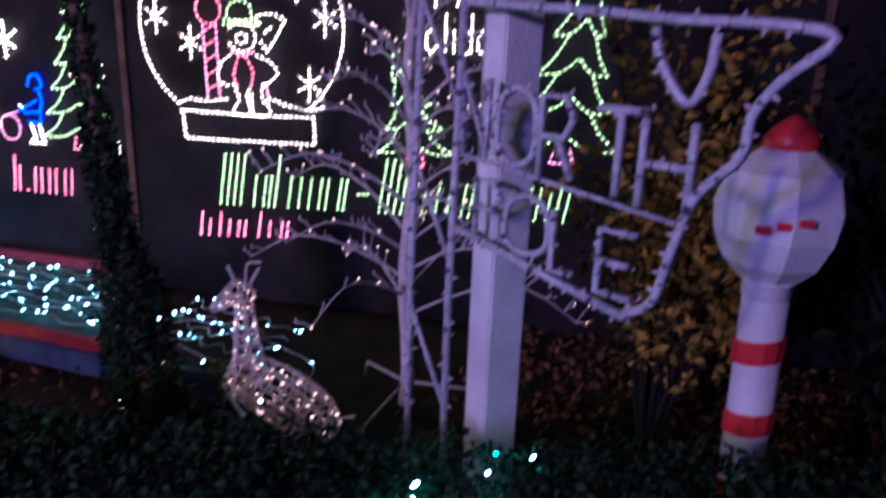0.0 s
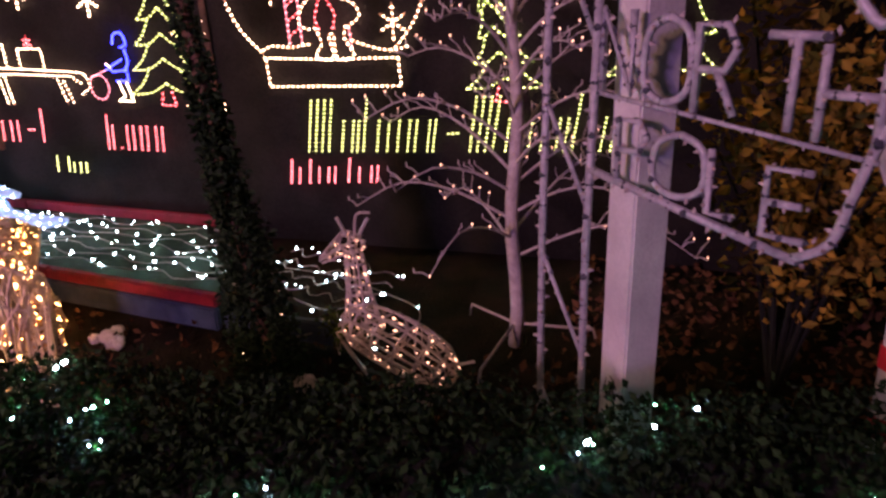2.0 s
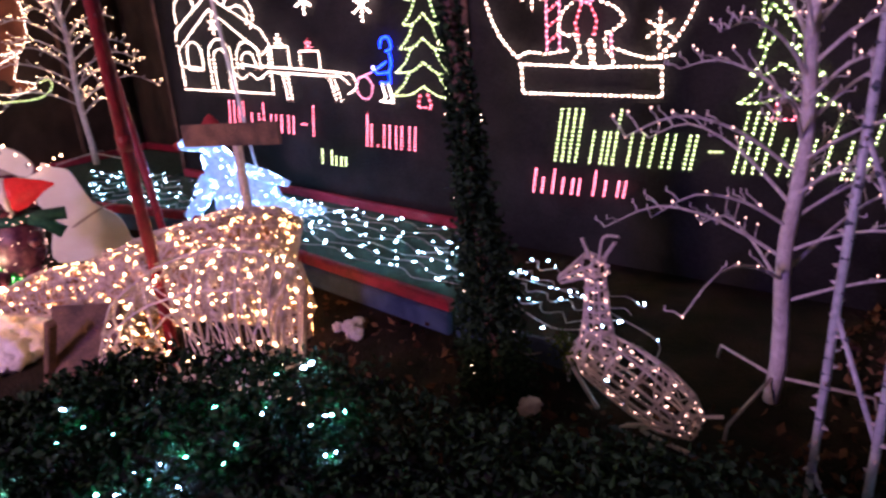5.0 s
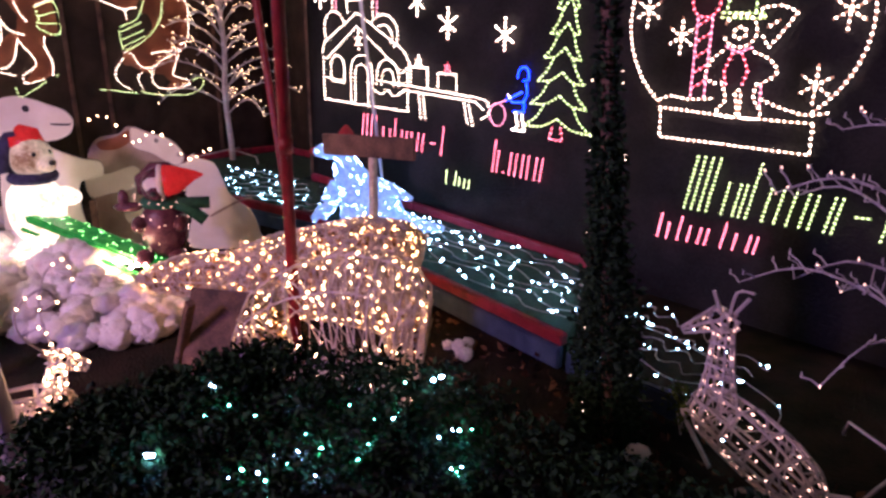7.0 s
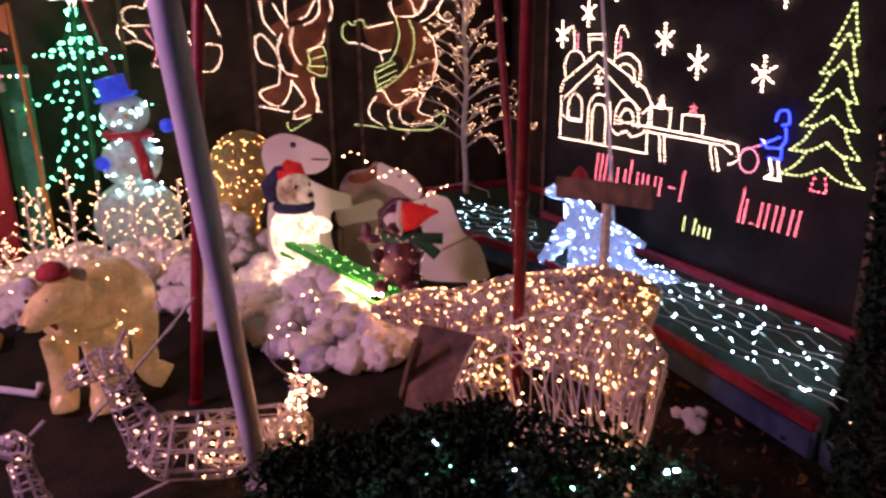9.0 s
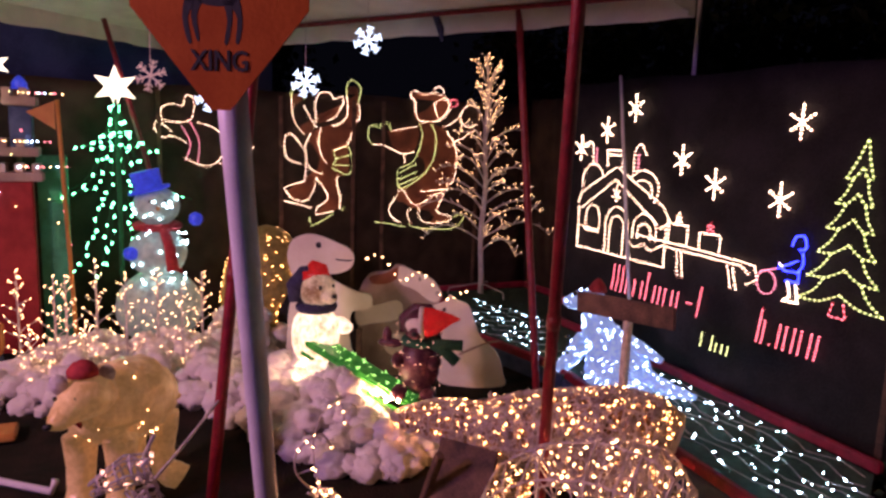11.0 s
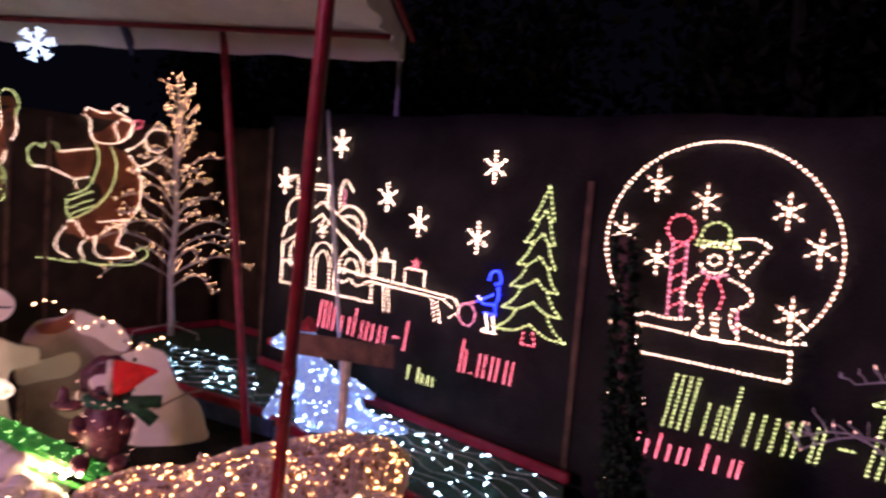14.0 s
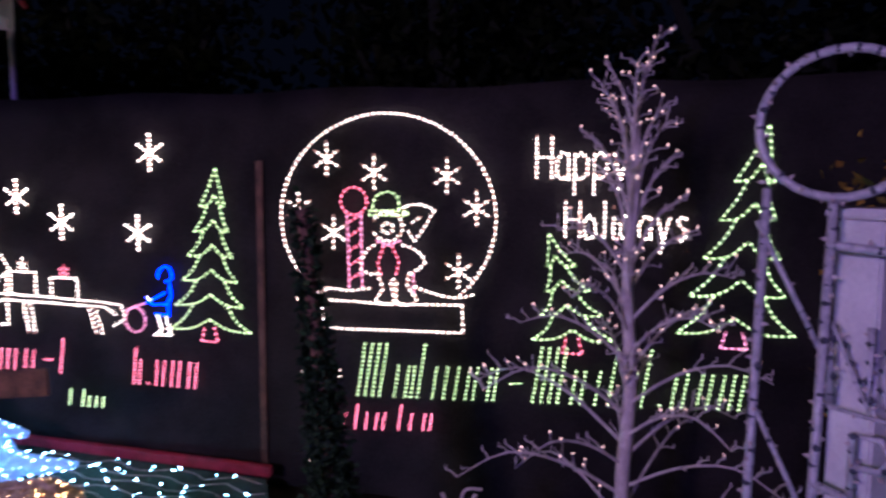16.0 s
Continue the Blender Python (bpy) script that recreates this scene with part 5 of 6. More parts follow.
# ---- twig trees ----
def twig_tree(base, height, label, bulb_mat, share, seed, reach=0.75, bulb_r=0.008):
    rng = random.Random(seed)
    th = thing("twig_tree", base, label, "artificial tree", "white twig trees")
    b = Vector(base)
    trunk = [b + V(0.012 * math.sin(k * 1.3), 0.012 * math.cos(k), height * k / 12) for k in range(13)]
    part("trunk", sweep(bmesh.new(), trunk, [0.034 - 0.0013 * k for k in range(13)], 8), M_BARK, th, smooth=True)
    for a in (0.3, 2.4, 4.5):
        part("stand_foot", sweep(bmesh.new(), [b + V(0, 0, 0.12), b + V(0.36 * math.cos(a), 0.36 * math.sin(a), 0.07), b + V(0.38 * math.cos(a), 0.38 * math.sin(a), 0.0)], 0.007, 6), M_WIRE, th, smooth=True)
    dots = Dots()
    for i in range(40):
        s = 0.21 + 0.77 * i / 39
        z, a = height * s, i * 2.4 + rng.uniform(-0.4, 0.4)
        length = reach * (1.0 - 0.8 * s) * rng.uniform(0.75, 1.1)
        rise = length * (0.12 + 0.9 * s ** 2) + (0.1 * length if s > 0.8 else 0)
        if s > 0.72:
            length, rise = length * 0.55, rise * 1.35
        o, d = V(0, 0, z) + b, V(math.cos(a), math.sin(a), 0)
        pts = smooth_line([o, o + d * length * 0.35 + V(0, 0, rise * 0.55 + 0.1 * length), o + d * length * 0.7 + V(0, 0, rise * 0.85 + 0.12 * length), o + d * length + V(0, 0, rise + 0.02 - 0.12 * length * (1 - s))], 3)
        bm = bmesh.new()
        sweep(bm, pts, [0.0078 * (1 - 0.72 * k / (len(pts) - 1)) for k in range(len(pts))], 5)
        for k in range(2, len(pts)):
            for sgn in (-1, 1):
                if rng.random() < 0.7:
                    e = pts[k] + (d * 0.6 + d.cross(V(0, 0, 1)) * sgn * rng.uniform(0.3, 0.9) + V(0, 0, rng.uniform(0.0, 0.9))) * rng.uniform(0.03, 0.085)
                    sweep(bm, [pts[k], (pts[k] + e) / 2 + V(0, 0, 0.008), e], [0.0036, 0.003, 0.0022], 4)
                    sweep(bm, [e, e + V(0, 0, 0.018)], [0.0042, 0.002], 4)
                    if rng.random() < share:
                        dots.add(e + V(0, 0, 0.012), bulb_r, V(0, 0, 1), 1.7)
        if rng.random() < share:
            dots.add(pts[-1], bulb_r, V(0, 0, 1), 1.7)
        part("branch", bm, M_BARK, th)
    dots.part("bulb_string", bulb_mat, th)
    return th


twig_tree((1.72, 3.45, G), 2.12, "tall white-wrapped twig tree with small bulbs at its tips", L_DIM, 0.34, 11, 0.95, 0.0045)
twig_tree((-5.0, 4.35, 0.0), 2.38, "white-wrapped twig tree with warm bulbs, by the skating bear", L_WARM, 0.85, 12, 0.95, 0.0044)


# ---- garland post ----
th = thing("garland_post", (0.74, 2.95, G), "leaning post wrapped in dark evergreen garland with a few warm bulbs", "garland post")
top, foot, rng = V(0.57, 2.95, 1.65), V(0.75, 2.95, G), random.Random(9)
part("post", sweep(bmesh.new(), [foot, top], 0.025, 8), M_DARKWOOD, th, "rusty brown post")
spots, dots = [], Dots()
for k in range(6500):
    t = rng.random() ** 1.35
    p = foot.lerp(top, t)
    r = (0.15 - 0.115 * min(1, t * 1.1)) * (0.35 + 0.65 * rng.random()) * (1.2 if t < 0.4 else 1)
    a = rng.uniform(0, 6.28)
    if t > 0.7 and rng.random() < 0.5:
        continue
    spots.append(p + V(r * math.cos(a), r * math.sin(a), rng.gauss(0, 0.02)))
leaves("garland", M_GARLAND, th, spots, 0.035, "dark evergreen garland", rng)
for k in range(22):
    t, a = rng.random() * 0.95, k * 2.1
    dots.add(foot.lerp(top, t) + V(0.12 * math.cos(a), 0.12 * math.sin(a), 0) * (1.0 - 0.55 * t), 0.0026)
dots.part("bulb_string", L_SPARK, th)


# ---- hedge with bulbs ----
def hedge_top(x):
    return 0.61 + 0.03 * noise.noise(Vector((x * 1.9, 0.4, 0))) + 0.025 * noise.noise(Vector((x * 5, 3, 0))) - 0.05 * math.exp(-((x - 1.25) / 0.2) ** 2)


def hedge_back(x):
    return 1.9 + 0.12 * (x - 0.8) + 0.05 * noise.noise(Vector((x * 1.6, 7, 0))) - 0.75 * max(0.0, 0.62 - x)


def tuft(x, y):
    """Height of the sprouting tufts over the clipped top."""
    return 0.05 * max(0.0, noise.noise(Vector((x * 8, y * 8, 2)))) + 0.03 * noise.noise(Vector((x * 19, y * 19, 5)))


HX = 0.3
th = thing("hedge", (1.9, 1.5, G), "low clipped evergreen hedge along the path with teal and ice-white bulbs", "hedge")
# closed hull under the leaves, its colour stands in for inner shade
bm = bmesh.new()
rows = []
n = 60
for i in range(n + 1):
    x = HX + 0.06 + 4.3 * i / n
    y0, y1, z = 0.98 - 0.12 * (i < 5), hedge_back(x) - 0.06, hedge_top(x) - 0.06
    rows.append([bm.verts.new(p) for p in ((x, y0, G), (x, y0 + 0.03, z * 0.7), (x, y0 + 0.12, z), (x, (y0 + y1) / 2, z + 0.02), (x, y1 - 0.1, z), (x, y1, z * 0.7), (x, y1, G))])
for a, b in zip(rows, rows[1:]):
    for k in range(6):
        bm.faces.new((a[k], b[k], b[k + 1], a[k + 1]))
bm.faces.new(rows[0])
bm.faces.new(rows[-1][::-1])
part("shade_core", bm, M_CORE, th, "closed near-black core painting the shade inside the hedge")
rng, spots, dots, dots2 = random.Random(14), [], Dots(), Dots()
for k in range(62000):
    x = HX + 4.3 * rng.random() ** 1.25
    y1, z1 = hedge_back(x), hedge_top(x)
    e = rng.random()
    if e < 0.62:
        y = rng.uniform(0.95, y1)
        p = V(x, y, z1 - 0.035 + tuft(x, y) + rng.gauss(0, 0.016))
    elif e < 0.8:
        p = V(x, 0.95 + rng.gauss(0, 0.03), rng.uniform(G, z1))
    else:
        z = rng.uniform(G, z1)
        p = V(x, y1 + tuft(x * 1.3, z) + rng.gauss(0, 0.02), z)
    if k % 12 == 0:
        y = rng.uniform(0.9, hedge_back(HX + 0.1))
        p = V(HX + 0.02 + tuft(y, 3.0) + rng.gauss(0, 0.03), y, rng.uniform(G, hedge_top(HX)))
    spots.append(p)
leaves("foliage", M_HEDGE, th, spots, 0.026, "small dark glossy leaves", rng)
# the bulbs lie in nests just under the leaf tips: (x, y, how many, lone ice-white one or not)
NESTS = [(0.83, 1.46, 7, 0), (0.84, 1.37, 4, 0), (0.86, 1.65, 4, 0), (0.97, 1.49, 3, 0), (0.845, 1.83, 2, 1), (1.1, 1.63, 5, 0), (1.06, 1.77, 3, 0), (0.85, 1.27, 4, 0), (0.65, 1.13, 2, 1), (0.5, 1.37, 6, 0), (0.63, 1.43, 3, 0),
         (1.28, 1.44, 1, 1), (2.02, 1.64, 1, 1), (2.2, 1.84, 1, 1), (2.33, 1.97, 1, 1), (1.67, 1.56, 5, 0), (1.78, 1.49, 5, 0), (1.54, 1.5, 4, 0), (1.91, 1.51, 4, 0), (2.71, 1.78, 5, 0), (2.78, 1.73, 5, 0), (2.14, 1.89, 3, 0), (2.34, 2.05, 3, 0), (0.92, 1.69, 2, 0), (0.75, 1.86, 2, 0), (3.2, 1.6, 3, 0)]
for x, y, count, lone in NESTS:
    for k in range(count):
        w = 0.012 if lone else 0.045
        px, py = x + rng.gauss(0, w), y + rng.gauss(0, w)
        q = V(px, py, hedge_top(px) + tuft(px, py) - 0.02 + (0.012 if lone else rng.uniform(-0.03, 0.0)))
        (dots if lone or k % 3 == 0 else dots2).add(q, 0.0052 if lone else rng.choice((0.0022, 0.003, 0.004)), V(rng.gauss(0, 1), rng.gauss(0, 1), 0.3).normalized(), 1.7)
dots.part("bulb_string", L_HICE, th, "ice-white bulbs")
dots2.part("teal_bulb_string", L_HTEAL, th, "teal bulbs")


# ---- poles, canopy, snowflakes ----
def pole(name, a, b, r, mat, label, cap=True, collar=None):
    th = thing(name, a, label, "pole")
    part("tube", sweep(bmesh.new(), [Vector(a).lerp(Vector(b), k / 6) for k in range(7)], r, 14), mat, th, smooth=True)
    d = (Vector(b) - Vector(a)).normalized()
    part("foot_plate", sweep(bmesh.new(), [Vector(a), Vector(a) + d * 0.02], r * 1.25, 12), mat, th)
    for s in (0.42,) if collar else ():
        p = Vector(a).lerp(Vector(b), s)
        part("collar", sweep(bmesh.new(), [p - d * 0.03, p + d * 0.03], r * 1.16, 14), mat, th, smooth=True)
    return th


CAN = [V(-1.42, 3.8, 2.58), V(-0.1, 2.05, 2.58), V(-3.9, -0.9, 2.58), V(-5.9, 1.2, 2.58)]
pole("canopy_pole", (-0.49, 2.235, G), (0.16, 1.84, 2.75), 0.024, M_REDPOLE, "dark red wrapped canopy pole standing by the wire bear", collar=True)
pole("canopy_pole", (-1.5, 0.95, G), (-1.5, 1.25, 2.72), 0.03, M_REDPOLE, "dark red wrapped canopy pole behind the wire deer", collar=True)
pole("canopy_pole", (-1.86, 3.13, G), (-2.5, 3.2, 2.72), 0.026, M_REDPOLE, "bright red canopy pole leaning over the lane")
pole("canopy_pole", (-5.05, 1.26, G), (-5.05, 0.55, 2.68), 0.022, M_REDPOLE, "red canopy pole beside the green tree")
th = thing("canopy", (-2.8, 1.8, 2.6), "white canvas canopy with a hanging valance on red bars", "canopy")
mid = sum(CAN, Vector()) / 4 + V(0, 0, 0.5)
n = 10
for i in range(4):
    bm = bmesh.new()
    a, b = CAN[i] + V(0, 0, 0.1), CAN[(i + 1) % 4] + V(0, 0, 0.1)
    prev = None
    for k in range(n + 1):
        e = a.lerp(b, k / n)
        row = [bm.verts.new(e.lerp(mid, s / 6) + V(0, 0, -0.05 * math.sin(s / 6 * math.pi) * (0.6 + 0.4 * math.sin(k)))) for s in range(7)]
        if prev:
            for s in range(6):
                bm.faces.new((prev[s], row[s], row[s + 1], prev[s + 1]))
        prev = row
    part("roof_panel", bm, M_CANVAS, th, smooth=True)
for i in range(4):
    a, b = CAN[i], CAN[(i + 1) % 4]
    bm = bmesh.new()
    prev = None
    n = int((b - a).length / 0.06)
    nrm = (b - a).cross(V(0, 0, 1)).normalized()
    for k in range(n + 1):
        p = a.lerp(b, k / n)
        w = nrm * (0.02 * math.sin(k * 0.9) + 0.012 * noise.noise(p * 7))
        row = [bm.verts.new(p + V(0, 0, 0.12)), bm.verts.new(p + V(0, 0, 0.03) + w * 0.5), bm.verts.new(p + w + V(0, 0, -0.045 - 0.012 * abs(math.sin(k * 0.26))))]
        if prev:
            for s in range(2):
                bm.faces.new((prev[s], row[s], row[s + 1], prev[s + 1]))
        prev = row
    part("valance", bm, M_CANVAS, th, "wavy white canvas valance", True)
    part("bar", sweep(bmesh.new(), [a + V(0, 0, 0.09) + nrm * (0.06 if i == 3 else -0.05), b + V(0, 0, 0.09) + nrm * (0.06 if i == 3 else -0.05)], 0.018, 8), M_REDPOLE, th, "red canopy bar", True)
pole("fence_post", (-2.36, 4.75, G), (-2.36, 4.75, 2.95), 0.02, M_PVC, "grey post rising behind the tarp fence")


def snowflake(place, r, turn, lit, label):
    th = thing("snowflake", place, label, "hanging ornament", "hanging snowflakes")
    m = Matrix.Translation(place) @ Matrix.Rotation(radians(turn), 4, "Z") @ Matrix.Rotation(radians(90), 4, "X")
    mat = L_SNOW if lit else M_PLYWHITE
    for k in range(6):
        a = k * math.pi / 3 + 0.3
        d, s = V(math.cos(a), math.sin(a), 0), V(-math.sin(a), math.cos(a), 0)
        bm = bmesh.new()
        sweep(bm, [m @ V(0, 0, 0), m @ (d * r)], 0.0075 * r / 0.1, 5)
        for f in (0.45, 0.75):
            for g in (-1, 1):
                sweep(bm, [m @ (d * r * f), m @ (d * r * (f + 0.24) + s * g * r * 0.25)], 0.006 * r / 0.1, 4)
        part("arm", bm, mat, th)
    part("cord", sweep(bmesh.new(), [Vector(place) + V(0, 0, r), Vector((place[0], place[1], 2.9 if place[1] < 1 else 3.0))], 0.0025, 3), M_WIRE, th)


L_SNOW = bulb("lit_snowflake", (0.62, 0.82, 1.0), 2.2)
for p, d in ((V(-3.1, 2.84, 2.68), V(0.05, 0.03, -0.2)), (V(-5.6, 1.34, 2.68), V(-0.2, -0.14, -0.08))):
    part("strap", sweep(bmesh.new(), [p, p + d * 0.6 + V(0.02, 0, 0), p + d], [0.035, 0.03, 0.008], 6), M_NAVY, th, "loose dark strap end", True)
for p, lit in (((-3.0, 2.26, 2.43), True), ((-3.0, 1.81, 2.11), True), ((-3.0, 0.81, 2.09), False), ((-3.0, 1.17, 1.98), True)):
    snowflake(p, 0.1, 65, lit, "lit white plastic snowflake hanging from the canopy" if lit else "unlit white plastic snowflake hanging from the canopy")


# crossing sign on its pipe
pole("sign_pipe", (-0.68, 1.1, G), (0.025, 0.84, 2.0), 0.042, M_PVC, "white plastic pipe carrying the crossing sign")
th = thing("crossing_sign", (0.07, 0.82, 2.07), "orange diamond crossing sign with a black deer and lettering", "sign")
ms = Matrix.Translation((0.075, 0.815, 2.085)) @ Matrix.Rotation(radians(64), 4, "Z") @ Matrix.Rotation(radians(90), 4, "X") @ Matrix.Diagonal((1.0, 0.92, 0.92, 1))
dia = [p for c in ((0, -0.31), (0.24, 0), (0, 0.31), (-0.24, 0)) for p in ((c[0] * 0.93 - c[1] * 0.08, c[1] * 0.93 + c[0] * 0.08), (c[0] * 0.93 + c[1] * 0.08, c[1] * 0.93 - c[0] * 0.08))]
dia = sorted(dia, key=lambda p: math.atan2(p[1], p[0]))
part("board", slab(bmesh.new(), dia, 0.006, ms), M_SIGN, th)
for pname, poly in (("deer_body", [(-0.085, 0.03), (-0.07, 0.05), (0.0, 0.042), (0.04, 0.055), (0.05, 0.03), (0.035, -0.01), (-0.03, -0.012), (-0.06, 0.0), (-0.08, -0.005)]), ("deer_neck", [(0.03, 0.05), (0.06, 0.095), (0.085, 0.09), (0.055, 0.03)]),
                    ("deer_head", [(0.055, 0.095), (0.07, 0.107), (0.115, 0.088), (0.115, 0.077), (0.08, 0.077)]), ("deer_leg", [(-0.082, 0.01), (-0.092, -0.045), (-0.08, -0.108), (-0.07, -0.108), (-0.078, -0.045), (-0.06, 0.0)]),
                    ("deer_leg", [(-0.062, 0.0), (-0.07, -0.04), (-0.058, -0.1), (-0.05, -0.1), (-0.056, -0.04), (-0.042, 0.0)]), ("deer_leg", [(0.012, 0.0), (0.02, -0.05), (0.012, -0.108), (0.022, -0.108), (0.032, -0.05), (0.032, 0.0)]),
                    ("deer_leg", [(0.026, 0.0), (0.045, -0.045), (0.04, -0.105), (0.05, -0.105), (0.058, -0.045), (0.045, 0.02)])):
    part(pname, slab(bmesh.new(), [(p.x, p.y) for p in smooth_line([(x, y, 0) for x, y in poly], 3, True)], 0.0075, ms), M_BLACK, th)
for line in ([(0.062, 0.1), (0.03, 0.135), (0.03, 0.18)], [(0.04, 0.125), (0.015, 0.15)], [(0.033, 0.15), (0.055, 0.175)], [(0.072, 0.105), (0.1, 0.13), (0.115, 0.175)], [(0.09, 0.12), (0.12, 0.135)], [(0.108, 0.15), (0.085, 0.175)]):
    part("deer_antler", sweep(bmesh.new(), [ms @ V(x, y, 0.0035) for x, y in line], 0.0035, 5), M_BLACK, th)
cu = bpy.data.curves.new("xing", "FONT")
cu.body, cu.size, cu.align_x, cu.extrude, cu.offset = "XING", 0.076, "CENTER", 0.0008, 0.0012
tmp = bpy.data.objects.new("xing", cu)
scene.collection.objects.link(tmp)
bpy.context.view_layer.update()
me = bpy.data.meshes.new_from_object(tmp.evaluated_get(bpy.context.evaluated_depsgraph_get()))
bpy.data.objects.remove(tmp)
me.name = "lettering"
me.transform(ms @ Matrix.Translation((0.0, -0.182, 0.0045)) @ Matrix.Diagonal((0.78, 1, 1, 1)))
me.materials.clear()
me.materials.append(M_BLACK)
let = new("lettering", me)
let.parent, let.matrix_parent_inverse = th, th.matrix_world.inverted()

# golf flag and plank sign
pole("flag_pole", (-2.13, 4.16, 0.0), (-2.52, 4.16, 2.28), 0.012, M_PVC, "thin pale flag pole leaning over the lane")
th = thing("plank_sign", (-1.22, 3.3, 0.0), "brown plank nailed across a pale wooden stake", "sign")
part("stake", box(bmesh.new(), (-1.25, 3.28, G), (-1.2, 3.32, 0.84), None, 0.006), M_VINE, th, "pale wooden stake")
part("plank", box(bmesh.new(), (-0.33, -0.03, -0.065), (0.36, -0.005, 0.065), Matrix.Translation((-1.24, 3.27, 0.8)) @ Matrix.Rotation(radians(14), 4, "Z") @ Matrix.Rotation(radians(-3), 4, "Y"), 0.006), M_DARKWOOD, th, "dark brown plank")


# icy bear cub on the lane
th = thing("ice_bear_figure", (-2.0, 3.85, 0.0), "icy blue lit bear figure with a red cap on the lane", "light-up figure")
rng = random.Random(17)
rings = {"body": [(V(-1.96, 3.92, 0.0), 0.2, 0.24), (V(-2.0, 3.9, 0.1), 0.24, 0.25), (V(-2.09, 3.87, 0.26), 0.18, 0.18), (V(-2.19, 3.83, 0.4), 0.115, 0.12), (V(-2.22, 3.82, 0.5), 0.08, 0.09)],
         "head": [(V(-2.13, 3.86, 0.55), 0.06, 0.07), (V(-2.22, 3.82, 0.58), 0.105, 0.1), (V(-2.33, 3.78, 0.57), 0.085, 0.08), (V(-2.46, 3.735, 0.53), 0.04, 0.035)],
         "foreleg": [(V(-2.2, 3.75, 0.3), 0.07, 0.08), (V(-2.28, 3.69, 0.14), 0.065, 0.065), (V(-2.36, 3.66, 0.03), 0.085, 0.05)],
         "hind_leg": [(V(-1.9, 3.8, 0.14), 0.13, 0.13), (V(-1.78, 3.82, 0.06), 0.1, 0.07), (V(-1.62, 3.86, 0.05), 0.07, 0.05)],
         "wing": [(V(-2.04, 3.92, 0.34), 0.07, 0.06), (V(-1.9, 3.98, 0.3), 0.09, 0.05), (V(-1.72, 4.06, 0.24), 0.03, 0.02)],
         "tail": [(V(-1.8, 4.0, 0.08), 0.1, 0.07), (V(-1.6, 4.06, 0.06), 0.06, 0.05), (V(-1.42, 4.1, 0.07), 0.025, 0.02)]}
dots = Dots()
for pname, rr in rings.items():
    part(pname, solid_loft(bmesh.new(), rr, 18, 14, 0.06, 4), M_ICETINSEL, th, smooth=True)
    scatter_bulbs(dots, rr, {"body": 200, "head": 44}.get(pname, 44), 0.0042, rng, 1.0)
dots.part("bulb_string", L_COOL, th)
part("cap", lathe(bmesh.new(), [(0.07, 0), (0.06, 0.04), (0.03, 0.08), (0.01, 0.1)], (-2.2, 3.83, 0.66)), M_REDCLOTH, th, "red cap", True)
part("nose", blob(bmesh.new(), (-2.48, 3.73, 0.535), (0.045, 0.04, 0.03), 0.1, 0, 2), M_REDCLOTH, th, "red nose", True)
for y in (3.7, 3.84):
    part("eye", blob(bmesh.new(), (-2.3, y, 0.63), (0.02, 0.02, 0.022), 0, 0, 1), M_BLACK, th, smooth=True)
for z in (0.2, 0.26, 0.33):
    part("button", blob(bmesh.new(), (-2.22, 3.6, z), (0.018, 0.018, 0.012), 0, 0, 1), M_BLACK, th, smooth=True)


# ---- the corner with the green tree ----
th = thing("green_light_tree", (-5.0, 0.62, G), "cone tree of emerald string lights topped by a bright star", "light tree")
dots = Dots()
for k in range(24):
    a = k * math.tau / 8 + (0.2, 0.55, 0.3)[k // 8]
    c, s = math.cos(a), math.sin(a)
    tier = (((0.02, 1.98), (0.07, 1.78), (0.16, 1.64), (0.33, 1.56)), ((0.06, 1.75), (0.16, 1.48), (0.32, 1.24), (0.62, 1.12)), ((0.16, 1.1), (0.24, 0.82), (0.33, 0.6), (0.42, 0.45)))[k // 8]
    pts = smooth_line([V(-5.0 + r * c, 0.62 + r * s, z) for r, z in tier], 6)
    part("light_string", sweep(bmesh.new(), pts, 0.005, 4), M_GREENCLOTH, th)
    for p, w in along(pts, 0.125):
        q = Vector((math.sin(p.z * 91), math.sin(p.y * 83), math.sin(p.x * 77 + p.z * 40))) * 0.02
        dots.add(p + q, 0.0095 + 0.006 * abs(math.sin(p.z * 57 + p.y * 31)), w, 1.3)
dots.part("bulb_string", L_EMER, th)
part("mast", sweep(bmesh.new(), [V(-5.0, 0.62, G), V(-5.0, 0.62, 2.0)], 0.02, 8), M_GREENCLOTH, th)
L_STAR = bulb("lit_star", (1.0, 0.9, 0.66), 1.6)


def star_shape(place, r, turn, mat, parent, pname):
    m = Matrix.Translation(place) @ Matrix.Rotation(radians(turn), 4, "Z") @ Matrix.Rotation(radians(90), 4, "X")
    pts = [((r if k % 2 == 0 else r * 0.45) * math.sin(k * math.pi / 6), (r if k % 2 == 0 else r * 0.45) * math.cos(k * math.pi / 6)) for k in range(12)]
    return part(pname, slab(bmesh.new(), pts, 0.03, m), mat, parent)


star_shape((-5.0, 0.62, 2.1), 0.19, 85, L_STAR, th, "star")


